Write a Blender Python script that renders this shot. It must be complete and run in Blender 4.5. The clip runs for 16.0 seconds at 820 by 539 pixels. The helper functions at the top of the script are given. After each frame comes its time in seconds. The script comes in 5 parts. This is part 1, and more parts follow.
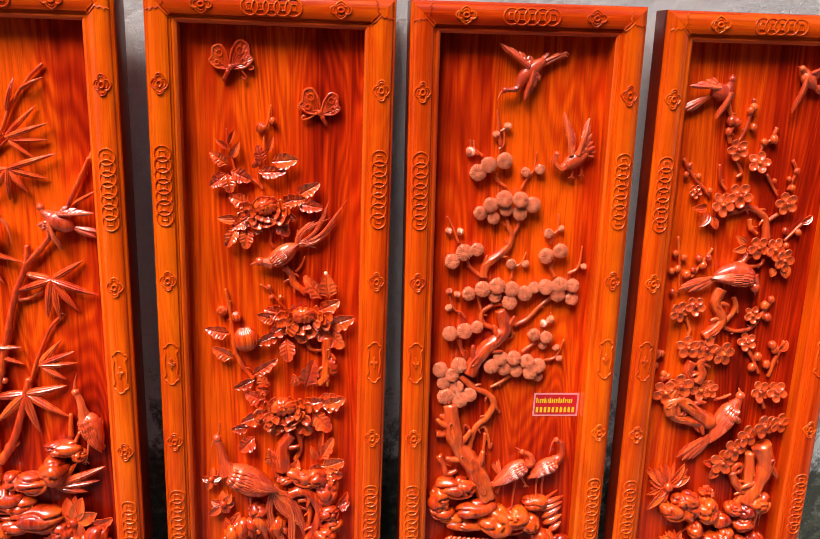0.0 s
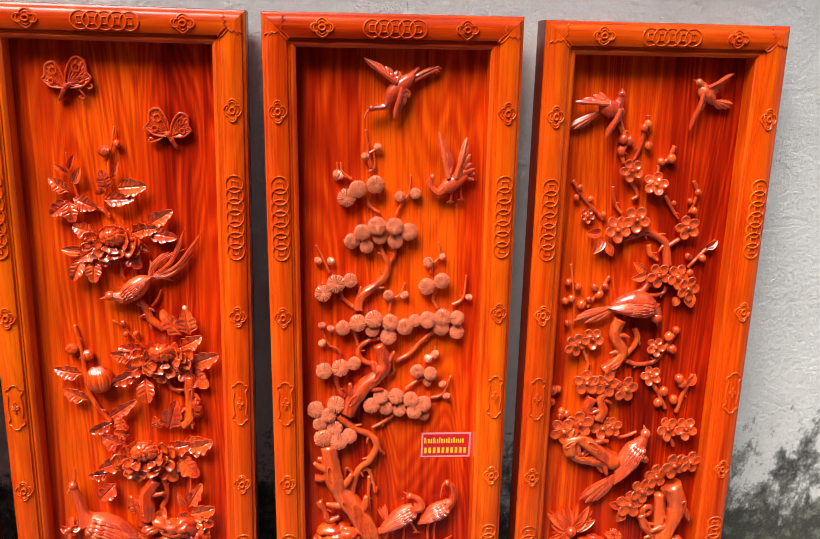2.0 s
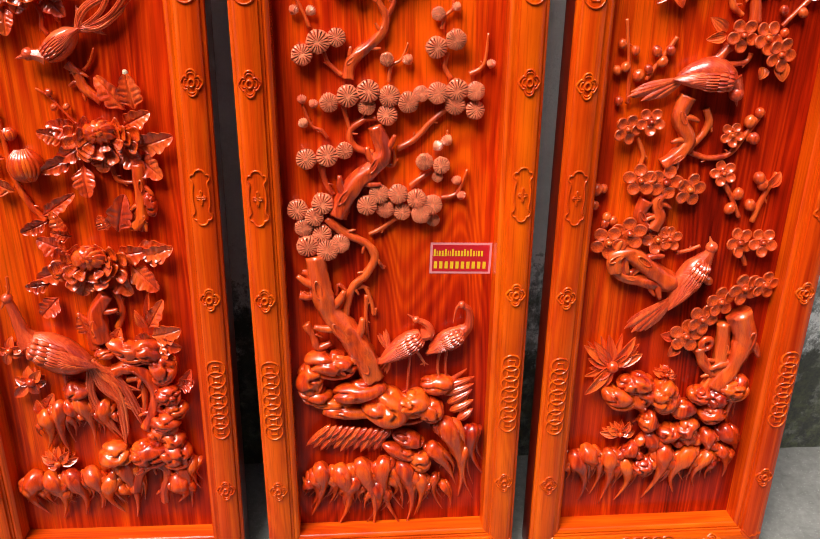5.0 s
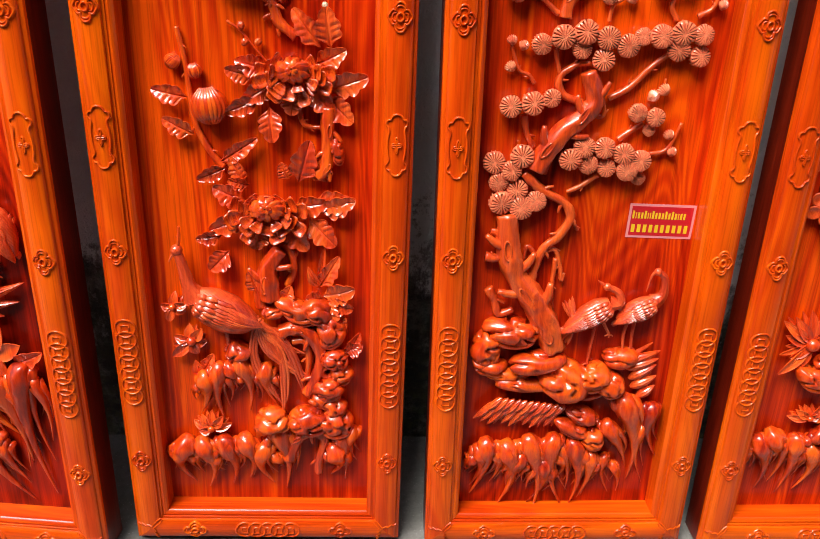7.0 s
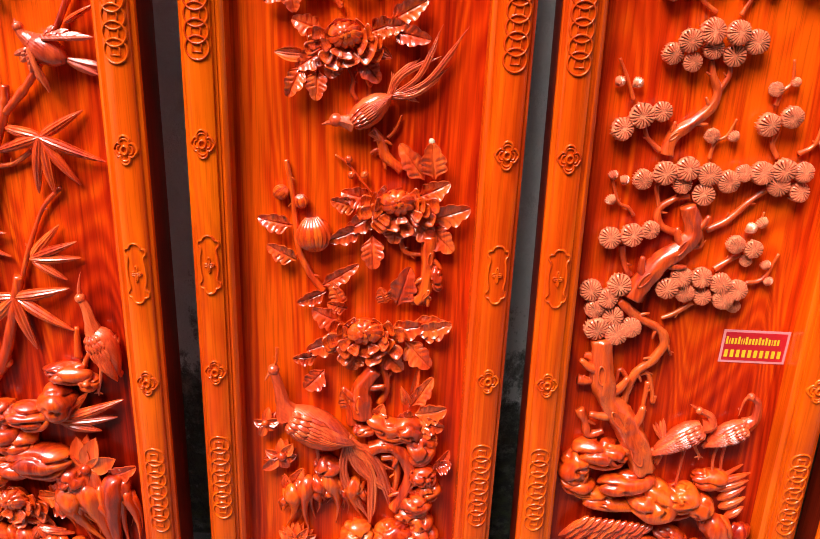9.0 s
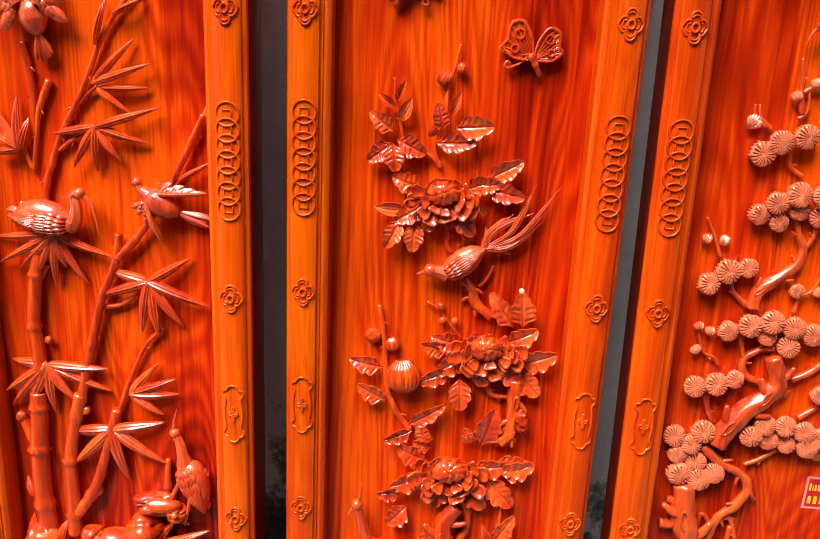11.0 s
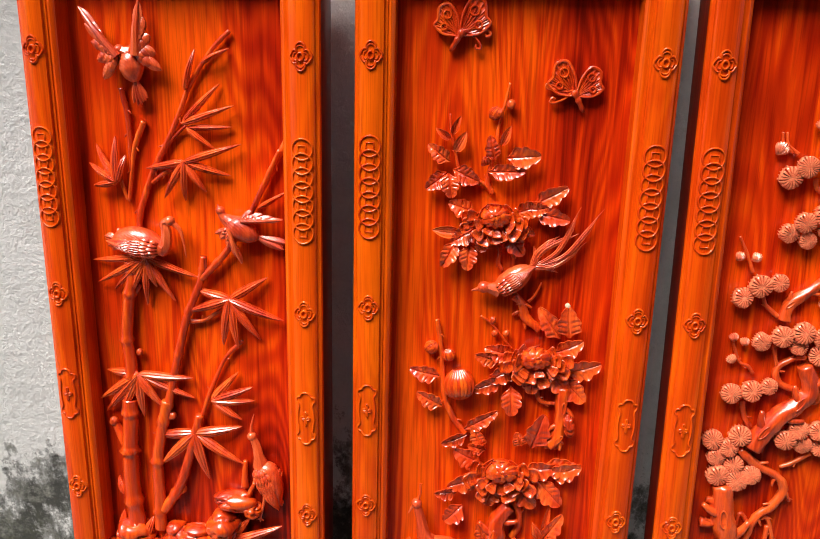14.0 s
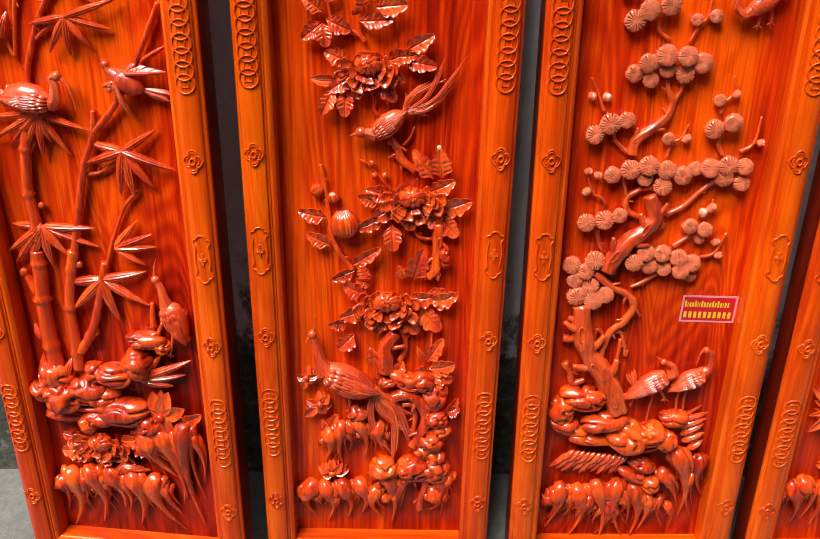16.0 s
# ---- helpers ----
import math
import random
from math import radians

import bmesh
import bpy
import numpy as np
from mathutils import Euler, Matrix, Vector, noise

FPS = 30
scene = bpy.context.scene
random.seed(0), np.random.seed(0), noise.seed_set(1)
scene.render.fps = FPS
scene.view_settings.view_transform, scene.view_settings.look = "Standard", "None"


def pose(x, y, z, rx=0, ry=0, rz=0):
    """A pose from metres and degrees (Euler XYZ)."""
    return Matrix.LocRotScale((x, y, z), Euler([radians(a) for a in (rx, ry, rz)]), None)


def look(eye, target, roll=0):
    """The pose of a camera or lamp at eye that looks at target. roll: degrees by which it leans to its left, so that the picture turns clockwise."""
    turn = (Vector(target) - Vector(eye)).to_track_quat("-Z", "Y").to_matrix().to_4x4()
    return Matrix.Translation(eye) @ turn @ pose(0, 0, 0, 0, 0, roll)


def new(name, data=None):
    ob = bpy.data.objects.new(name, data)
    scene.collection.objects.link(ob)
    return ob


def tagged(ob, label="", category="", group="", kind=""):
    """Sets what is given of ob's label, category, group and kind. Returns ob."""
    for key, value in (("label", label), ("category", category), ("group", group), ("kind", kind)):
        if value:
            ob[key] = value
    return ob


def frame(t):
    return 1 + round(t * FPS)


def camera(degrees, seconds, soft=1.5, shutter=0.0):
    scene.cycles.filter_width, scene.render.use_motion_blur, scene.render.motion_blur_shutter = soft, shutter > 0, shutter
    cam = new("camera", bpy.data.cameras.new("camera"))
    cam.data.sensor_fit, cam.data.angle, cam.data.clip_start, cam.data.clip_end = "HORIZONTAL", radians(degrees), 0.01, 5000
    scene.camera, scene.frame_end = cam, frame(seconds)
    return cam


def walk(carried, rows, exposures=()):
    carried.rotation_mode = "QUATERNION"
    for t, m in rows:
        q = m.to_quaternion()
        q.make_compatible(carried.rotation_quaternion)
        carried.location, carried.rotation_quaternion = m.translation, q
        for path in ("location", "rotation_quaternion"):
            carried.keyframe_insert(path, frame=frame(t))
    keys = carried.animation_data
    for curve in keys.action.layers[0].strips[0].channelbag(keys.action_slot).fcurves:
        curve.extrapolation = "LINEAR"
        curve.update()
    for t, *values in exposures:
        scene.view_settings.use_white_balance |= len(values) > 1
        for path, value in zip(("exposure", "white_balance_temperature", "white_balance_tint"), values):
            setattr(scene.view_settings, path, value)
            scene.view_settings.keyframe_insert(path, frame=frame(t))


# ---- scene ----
cam = camera(54.0, 16.0, soft=1.0)
LEAN = 7.5  # the panels lean back against the wall by this many degrees
FOOT = 1.785  # y of their back bottom edge
TIP = Matrix.Translation((0, FOOT, 0)) @ Matrix.Rotation(radians(-LEAN), 4, "X") @ Matrix.Translation((0, -FOOT, -0.022))
PATH = [
    (0, (0.083, 0.11, 1.412), (0.315, 2.027, 0.89), 1.8),
    (0.5, (0.097, 0.06, 1.451), (0.335, 1.98, 0.942), 1.8),
    (1, (0.17, 0.076, 1.453), (0.418, 2.0, 0.966), 1.8),
    (1.5, (0.269, 0.141, 1.45), (0.512, 2.065, 0.963), 1.6),
    (2, (0.357, 0.224, 1.442), (0.589, 2.142, 0.925), 1.4),
    (2.5, (0.414, 0.3, 1.413), (0.63, 2.207, 0.851), 1.1),
    (3, (0.454, 0.351, 1.384), (0.654, 2.243, 0.766), 0.7),
    (3.2, (0.47, 0.363, 1.367), (0.653, 2.251, 0.732), 0.4),
    (3.5, (0.475, 0.398, 1.347), (0.657, 2.268, 0.66), 0.2),
    (3.7, (0.483, 0.418, 1.324), (0.66, 2.278, 0.611), 0.2),
    (5.8, (0.354, 0.52, 1.104), (0.468, 2.346, 0.296), 1.5),
    (6, (0.32, 0.531, 1.094), (0.428, 2.354, 0.279), 1.6),
    (6.5, (0.24, 0.559, 1.083), (0.334, 2.377, 0.253), 1.8),
    (7, (0.182, 0.581, 1.09), (0.262, 2.399, 0.26), 1.9),
    (7.5, (0.151, 0.605, 1.11), (0.221, 2.425, 0.284), 1.9),
    (8, (0.124, 0.622, 1.144), (0.186, 2.453, 0.341), 1.9),
    (8.5, (0.096, 0.622, 1.178), (0.142, 2.463, 0.398), 1.9),
    (9, (0.063, 0.618, 1.207), (0.089, 2.478, 0.473), 2.0),
    (9.2, (0.048, 0.618, 1.214), (0.07, 2.488, 0.503), 2.0),
    (11.3, (-0.039, 0.623, 1.333), (-0.119, 2.546, 0.787), 2.7),
    (11.5, (-0.025, 0.623, 1.333), (-0.149, 2.552, 0.819), 2.7),
    (12, (-0.033, 0.62, 1.353), (-0.185, 2.558, 0.883), 2.6),
    (12.5, (-0.053, 0.601, 1.362), (-0.219, 2.544, 0.918), 2.3),
    (13, (-0.078, 0.567, 1.357), (-0.243, 2.51, 0.912), 1.8),
    (13.5, (-0.071, 0.538, 1.362), (-0.233, 2.472, 0.879), 1.4),
    (14, (-0.058, 0.511, 1.366), (-0.202, 2.427, 0.811), 1.1),
    (14.5, (-0.022, 0.47, 1.368), (-0.144, 2.36, 0.725), 1.0),
    (15, (-0.002, 0.429, 1.368), (-0.083, 2.287, 0.633), 1.0),
    (15.5, (0.02, 0.402, 1.351), (-0.029, 2.236, 0.555), 0.9),
    (16, (0.052, 0.385, 1.348), (0.056, 2.203, 0.515), 0.7),
]
walk(cam, [(t, TIP @ look(eye, target, roll)) for t, eye, target, roll in PATH], [(0, 0.84), (2, 0.9), (3.5, 0.74), (6, 0.66), (7, 0.72), (8, 0.85), (9, 0.97), (11.5, 0.95), (12.5, 0.9), (14.5, 0.76), (16, 0.68)])

# ---- light ----
world = bpy.data.worlds.new("overcast_sky")
scene.world = world
world.use_nodes = True
wn = world.node_tree
sky = wn.nodes.new("ShaderNodeTexSky")
sky.sky_type, sky.sun_disc = "NISHITA", False
SUN_UP, SUN_TURN = 62.0, 226.0
sky.sun_elevation, sky.sun_rotation = radians(SUN_UP), radians(SUN_TURN)
sky.air_density, sky.dust_density, sky.ozone_density = 1.0, 4.0, 1.0
wn.links.new(sky.outputs[0], wn.nodes["Background"].inputs[0])
wn.nodes["Background"].inputs[1].default_value = 0.085
sun = new("sun", bpy.data.lights.new("sun", "SUN"))
sun.data.energy, sun.data.angle, sun.data.color = 3.6, radians(32), (1.0, 0.96, 0.9)
sun.matrix_world = look((math.sin(radians(SUN_TURN)) * math.cos(radians(SUN_UP)) * 20, math.cos(radians(SUN_TURN)) * math.cos(radians(SUN_UP)) * 20, math.sin(radians(SUN_UP)) * 20), (0, 0, 0))

# ---- materials ----


def material(name):
    m = bpy.data.materials.new(name)
    m.use_nodes = True
    return m, m.node_tree, m.node_tree.nodes["Principled BSDF"]


def node(tree, kind, **values):
    n = tree.nodes.new(kind)
    for key, value in values.items():
        n.inputs[key.replace("_", " ")].default_value = value
    return n


def ramp(tree, source, stops):
    r = tree.nodes.new("ShaderNodeValToRGB")
    e = r.color_ramp.elements
    while len(e) < len(stops):
        e.new(0.5)
    for k, (at, colour) in zip(e, stops):
        k.position, k.color = at, (*colour, 1)
    tree.links.new(source, r.inputs[0])
    return r.outputs[0]


def mix(tree, kind, fac, a, b):
    m = tree.nodes.new("ShaderNodeMix")
    m.data_type, m.blend_type = "RGBA", kind
    for at, v in ((0, fac), (6, a), (7, b)):
        if isinstance(v, (int, float)):
            m.inputs[at].default_value = v
        elif isinstance(v, tuple):
            m.inputs[at].default_value = (*v, 1)
        else:
            tree.links.new(v, m.inputs[at])
    return m.outputs[2]


def wood(name, stops, along="Z", fine=1.0, rough=0.3, coat=0.5, blotch=0.35, bump=0.12, figure=1.0, pores=0.75, lines=0.0, spec=0.35, contrast=0.7, gloss=0.19, sap=None):
    """Varnished wood: flowing figure along one axis, streaks, pores, blotches, a clear coat; lines: gouge strokes; sap: where paler sapwood lies (x, z, half width, half height)."""
    m, tree, bsdf = material(name)
    link = tree.links.new
    where = tree.nodes.new("ShaderNodeTexCoord")
    info = tree.nodes.new("ShaderNodeObjectInfo")
    shift = tree.nodes.new("ShaderNodeVectorMath")
    shift.operation = "MULTIPLY_ADD"
    link(info.outputs["Random"], shift.inputs[0])
    shift.inputs[1].default_value = (7.3, 3.1, 11.7)
    link(where.outputs["Object"], shift.inputs[2])

    def maths(kind, a, b, c=None):
        n = tree.nodes.new("ShaderNodeMath")
        n.operation = kind
        for k, v in enumerate((a, b, c)):
            if v is not None:
                if isinstance(v, (int, float)):
                    n.inputs[k].default_value = v
                else:
                    link(v, n.inputs[k])
        return n.outputs[0]

    def streak(across, down, detail, distortion):
        mp = tree.nodes.new("ShaderNodeMapping")
        mp.inputs["Scale"].default_value = (down, across, across) if along == "X" else (across, across, down)
        link(shift.outputs[0], mp.inputs[0])
        n = node(tree, "ShaderNodeTexNoise", Scale=1.0, Detail=detail, Roughness=0.55, Distortion=distortion)
        link(mp.outputs[0], n.inputs["Vector"])
        return n.outputs["Fac"]
    wide = streak((5 if sap else 7) * fine, (0.55 if sap else 0.8) * fine, 2, 0.9)
    # growth rings: the wide field cut into bands, so that the figure runs in long arches
    rings = maths("SINE", maths("MULTIPLY", wide, 85.0 * figure), 0.0)
    mid = streak(38 * fine, 1.5 * fine, 4, 2.0)
    # the rings come and go along the board
    rings = maths("MULTIPLY", rings, maths("MULTIPLY", mid, 0.13 if sap else 0.08))
    hair = streak(420 * fine, 9 * fine, 2, 0.3)
    tone = maths("ADD", maths("MULTIPLY_ADD", wide, 0.95 * contrast, rings), maths("MULTIPLY_ADD", mid, 0.62 * contrast, 0.52 - 0.785 * contrast))
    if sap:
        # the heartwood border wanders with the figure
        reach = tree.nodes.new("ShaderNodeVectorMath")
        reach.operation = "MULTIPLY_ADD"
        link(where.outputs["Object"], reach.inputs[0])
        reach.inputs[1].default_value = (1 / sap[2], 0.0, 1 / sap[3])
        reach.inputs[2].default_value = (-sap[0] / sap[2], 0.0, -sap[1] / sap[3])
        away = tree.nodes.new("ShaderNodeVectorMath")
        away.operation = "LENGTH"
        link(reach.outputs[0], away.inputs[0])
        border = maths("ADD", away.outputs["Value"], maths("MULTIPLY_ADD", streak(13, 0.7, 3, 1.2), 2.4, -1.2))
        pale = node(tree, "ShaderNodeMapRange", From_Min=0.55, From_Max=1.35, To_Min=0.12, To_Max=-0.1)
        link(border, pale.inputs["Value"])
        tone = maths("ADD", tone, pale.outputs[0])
    colour = ramp(tree, tone, stops)
    dark = ramp(tree, hair, [(0.34, (0.5, 0.36, 0.34)), (0.5, (1, 1, 1))])
    colour = mix(tree, "MULTIPLY", pores, colour, dark)
    spots = node(tree, "ShaderNodeTexNoise", Scale=7.0, Detail=2.0)
    link(shift.outputs[0], spots.inputs["Vector"])
    colour = mix(tree, "MULTIPLY", blotch, colour, ramp(tree, spots.outputs["Fac"], [(0.3, (0.4, 0.22, 0.2)), (0.62, (1.15, 1.1, 1.05))]))
    link(colour, bsdf.inputs["Base Color"])
    bsdf.inputs["Roughness"].default_value = rough
    bsdf.inputs["Coat Weight"].default_value = coat
    bsdf.inputs["Coat Roughness"].default_value = gloss
    bsdf.inputs["Specular IOR Level"].default_value = spec
    b = node(tree, "ShaderNodeBump", Strength=bump, Distance=0.002)
    link(mid, b.inputs["Height"])
    link(b.outputs[0], bsdf.inputs["Normal"])
    if lines:
        w = node(tree, "ShaderNodeTexWave", Scale=95.0, Distortion=9.0, Detail=1.0, Detail_Scale=0.35)
        w.bands_direction = "DIAGONAL"
        link(shift.outputs[0], w.inputs["Vector"])
        c = node(tree, "ShaderNodeBump", Strength=lines, Distance=0.0016)
        link(w.outputs["Fac"], c.inputs["Height"])
        link(b.outputs[0], c.inputs["Normal"])
        link(c.outputs[0], bsdf.inputs["Normal"])
    return m


RED, DEEP, ORANGE, GOLD = (0.4, 0.013, 0.001), (0.12, 0.003, 0.0006), (0.64, 0.0364, 0.0015), (0.88, 0.0985, 0.002)


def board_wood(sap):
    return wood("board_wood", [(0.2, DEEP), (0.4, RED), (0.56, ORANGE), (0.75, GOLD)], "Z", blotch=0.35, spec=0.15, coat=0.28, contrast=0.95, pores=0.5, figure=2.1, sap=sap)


wood_stile = wood("stile_wood", [(0.28, (0.42, 0.0193, 0.001)), (0.45, (0.68, 0.0598, 0.002)), (0.68, (0.88, 0.131, 0.002))], "Z", blotch=0.25, pores=0.35, spec=0.2, coat=0.3, rough=0.26)
wood_rail = wood("rail_wood", [(0.28, (0.36, 0.0156, 0.001)), (0.45, (0.62, 0.0483, 0.002)), (0.68, (0.84, 0.1232, 0.003))], "X", blotch=0.25, pores=0.35, spec=0.2, coat=0.3, rough=0.26)


def plaster():
    m, tree, bsdf = material("wall_plaster")
    link = tree.links.new
    where = tree.nodes.new("ShaderNodeTexCoord")
    big = node(tree, "ShaderNodeTexNoise", Scale=2.2, Detail=8.0, Roughness=0.65, Distortion=0.4)
    fine = node(tree, "ShaderNodeTexNoise", Scale=30.0, Detail=8.0, Roughness=0.8)
    streaks = node(tree, "ShaderNodeTexNoise", Scale=5.5, Detail=10.0, Roughness=0.74)
    run = tree.nodes.new("ShaderNodeMapping")
    run.inputs["Scale"].default_value = (1.3, 1.0, 0.8)
    link(where.outputs["Object"], run.inputs[0])
    link(run.outputs[0], streaks.inputs["Vector"])
    for n in (big, fine):
        link(where.outputs["Object"], n.inputs["Vector"])
    colour = ramp(tree, big.outputs["Fac"], [(0.3, (0.72, 0.72, 0.7)), (0.55, (0.84, 0.84, 0.83)), (0.75, (0.88, 0.88, 0.87))])
    # mould that climbs from the ground, thinning out at about half a metre
    part_z = tree.nodes.new("ShaderNodeSeparateXYZ")
    link(where.outputs["Object"], part_z.inputs[0])
    height = node(tree, "ShaderNodeMapRange", From_Min=0.1, From_Max=0.85, To_Min=0.24, To_Max=-0.24)
    link(part_z.outputs["Z"], height.inputs["Value"])
    add = tree.nodes.new("ShaderNodeMath")
    add.operation = "ADD"
    link(height.outputs[0], add.inputs[0])
    link(streaks.outputs["Fac"], add.inputs[1])
    patch = node(tree, "ShaderNodeTexNoise", Scale=17.0, Detail=9.0, Roughness=0.8)
    link(where.outputs["Object"], patch.inputs["Vector"])
    crumble = tree.nodes.new("ShaderNodeMath")
    crumble.operation = "MULTIPLY_ADD"
    link(patch.outputs["Fac"], crumble.inputs[0])
    crumble.inputs[1].default_value = 0.55
    link(add.outputs[0], crumble.inputs[2])
    mould = ramp(tree, crumble.outputs[0], [(0.755, (0, 0, 0)), (0.8, (0.6, 0.6, 0.6)), (0.86, (0.95, 0.95, 0.95))])
    grime = mix(tree, "MIX", ramp(tree, patch.outputs["Fac"], [(0.5, (0, 0, 0)), (0.66, (1, 1, 1))]), (0.02, 0.021, 0.015), (0.3, 0.3, 0.26))
    # moss low down
    damp = node(tree, "ShaderNodeMapRange", From_Min=0.02, From_Max=0.4, To_Min=0.85, To_Max=0.0)
    link(part_z.outputs["Z"], damp.inputs["Value"])
    moss = mix(tree, "MULTIPLY", 1.0, damp.outputs[0], ramp(tree, fine.outputs["Fac"], [(0.45, (0, 0, 0)), (0.6, (1, 1, 1))]))
    grime = mix(tree, "MIX", moss, grime, (0.1, 0.115, 0.035))
    colour = mix(tree, "MULTIPLY", 0.2, colour, ramp(tree, fine.outputs["Fac"], [(0.33, (0.55, 0.55, 0.54)), (0.5, (1, 1, 1))]))
    colour = mix(tree, "MIX", mould, colour, grime)
    # a few dark drips near the top
    drips = node(tree, "ShaderNodeTexNoise", Scale=5.0, Detail=7.0, Roughness=0.75)
    run2 = tree.nodes.new("ShaderNodeMapping")
    run2.inputs["Scale"].default_value = (2.2, 1.0, 0.35)
    link(where.outputs["Object"], run2.inputs[0])
    link(run2.outputs[0], drips.inputs["Vector"])
    colour = mix(tree, "MIX", ramp(tree, drips.outputs["Fac"], [(0.66, (0, 0, 0)), (0.74, (0.7, 0.7, 0.7))]), colour, (0.16, 0.15, 0.13))
    # a black run of damp above the pine panel
    spot = tree.nodes.new("ShaderNodeMapping")
    spot.vector_type = "POINT"
    spot.inputs["Location"].default_value = (-0.525 / 0.06, 0.0, -1.62 / 0.15)
    spot.inputs["Scale"].default_value = (1 / 0.06, 0.0, 1 / 0.15)
    link(where.outputs["Object"], spot.inputs[0])
    away = tree.nodes.new("ShaderNodeVectorMath")
    away.operation = "LENGTH"
    link(spot.outputs[0], away.inputs[0])
    ragged = node(tree, "ShaderNodeTexNoise", Scale=40.0, Detail=6.0, Roughness=0.7)
    link(run2.outputs[0], ragged.inputs["Vector"])
    wet = tree.nodes.new("ShaderNodeMath")
    wet.operation = "MULTIPLY_ADD"
    link(away.outputs["Value"], wet.inputs[0])
    wet.inputs[1].default_value = -0.3
    link(ragged.outputs["Fac"], wet.inputs[2])
    colour = mix(tree, "MIX", ramp(tree, wet.outputs[0], [(0.3, (0, 0, 0)), (0.45, (0.85, 0.85, 0.85))]), colour, (0.07, 0.06, 0.05))
    link(colour, bsdf.inputs["Base Color"])
    bsdf.inputs["Roughness"].default_value = 0.9
    nubs = node(tree, "ShaderNodeTexNoise", Scale=70.0, Detail=5.0, Roughness=0.6)
    link(where.outputs["Object"], nubs.inputs["Vector"])
    b = node(tree, "ShaderNodeBump", Strength=0.6, Distance=0.008)
    link(fine.outputs["Fac"], b.inputs["Height"])
    c = node(tree, "ShaderNodeBump", Strength=0.7, Distance=0.006)
    link(nubs.outputs["Fac"], c.inputs["Height"])
    link(b.outputs[0], c.inputs["Normal"])
    link(c.outputs[0], bsdf.inputs["Normal"])
    return m


def concrete():
    m, tree, bsdf = material("ground_concrete")
    link = tree.links.new
    where = tree.nodes.new("ShaderNodeTexCoord")
    big = node(tree, "ShaderNodeTexNoise", Scale=3.0, Detail=9.0, Roughness=0.7)
    grit = node(tree, "ShaderNodeTexVoronoi", Scale=160.0)
    fine = node(tree, "ShaderNodeTexNoise", Scale=60.0, Detail=6.0, Roughness=0.7)
    for n in (big, grit, fine):
        link(where.outputs["Object"], n.inputs["Vector"])
    colour = ramp(tree, big.outputs["Fac"], [(0.3, (0.12, 0.118, 0.108)), (0.6, (0.23, 0.226, 0.21)), (0.75, (0.29, 0.285, 0.265))])
    colour = mix(tree, "MULTIPLY", 0.6, colour, ramp(tree, fine.outputs["Fac"], [(0.3, (0.5, 0.5, 0.48)), (0.6, (1, 1, 1))]))
    colour = mix(tree, "MIX", ramp(tree, grit.outputs["Distance"], [(0.1, (0.5, 0.5, 0.5)), (0.2, (0, 0, 0))]), colour, (0.5, 0.5, 0.47))
    link(colour, bsdf.inputs["Base Color"])
    bsdf.inputs["Roughness"].default_value = 0.85
    b = node(tree, "ShaderNodeBump", Strength=0.6, Distance=0.004)
    link(fine.outputs["Fac"], b.inputs["Height"])
    link(b.outputs[0], bsdf.inputs["Normal"])
    return m


wall_plaster, ground_concrete = plaster(), concrete()
# dark surface shared by the unseen wall and slabs added to block light
blocker_dark, _, blocker_bsdf = material("blocker_dark")
blocker_bsdf.inputs["Base Color"].default_value = (0.05, 0.045, 0.04, 1)
blocker_bsdf.inputs["Roughness"].default_value = 0.9

# ---- mesh helpers ----


def mesh_of(name, bm, mat, smooth=True):
    me = bpy.data.meshes.new(name)
    bm.normal_update()
    bm.to_mesh(me)
    bm.free()
    me.materials.append(mat)
    if smooth:
        me.shade_smooth()
    return me


def part(name, bm, mat, parent, label="", smooth=True):
    ob = new(name, mesh_of(name, bm, mat, smooth))
    ob.parent = parent
    return tagged(ob, label)


def share(name, me, parent, m, label=""):
    """Another part on a mesh that exists already."""
    ob = new(name, me)
    ob.parent = parent
    ob.matrix_basis = m
    return tagged(ob, label)


def box(bm, lo, hi):
    v = [bm.verts.new((x, y, z)) for x in (lo[0], hi[0]) for y in (lo[1], hi[1]) for z in (lo[2], hi[2])]
    for f in ((0, 1, 3, 2), (4, 6, 7, 5), (0, 4, 5, 1), (2, 3, 7, 6), (0, 2, 6, 4), (1, 5, 7, 3)):
        bm.faces.new([v[i] for i in f])


# ---- ground and wall ----
WALL_Y = 2.0
bm = bmesh.new()
bmesh.ops.create_grid(bm, x_segments=40, y_segments=40, size=1.0, matrix=Matrix.Diagonal((200, 200, 1, 1)))
tagged(new("ground", mesh_of("ground", bm, ground_concrete)), "grey worn concrete yard with grit and specks", "ground", kind="structure")
bm = bmesh.new()
box(bm, (-4.5, WALL_Y, -0.2), (5.0, WALL_Y + 0.2, 3.0))
tagged(new("wall_north", mesh_of("wall_north", bm, wall_plaster, False)), "rough whitewashed plaster wall, mouldy near the ground", "wall", kind="structure")

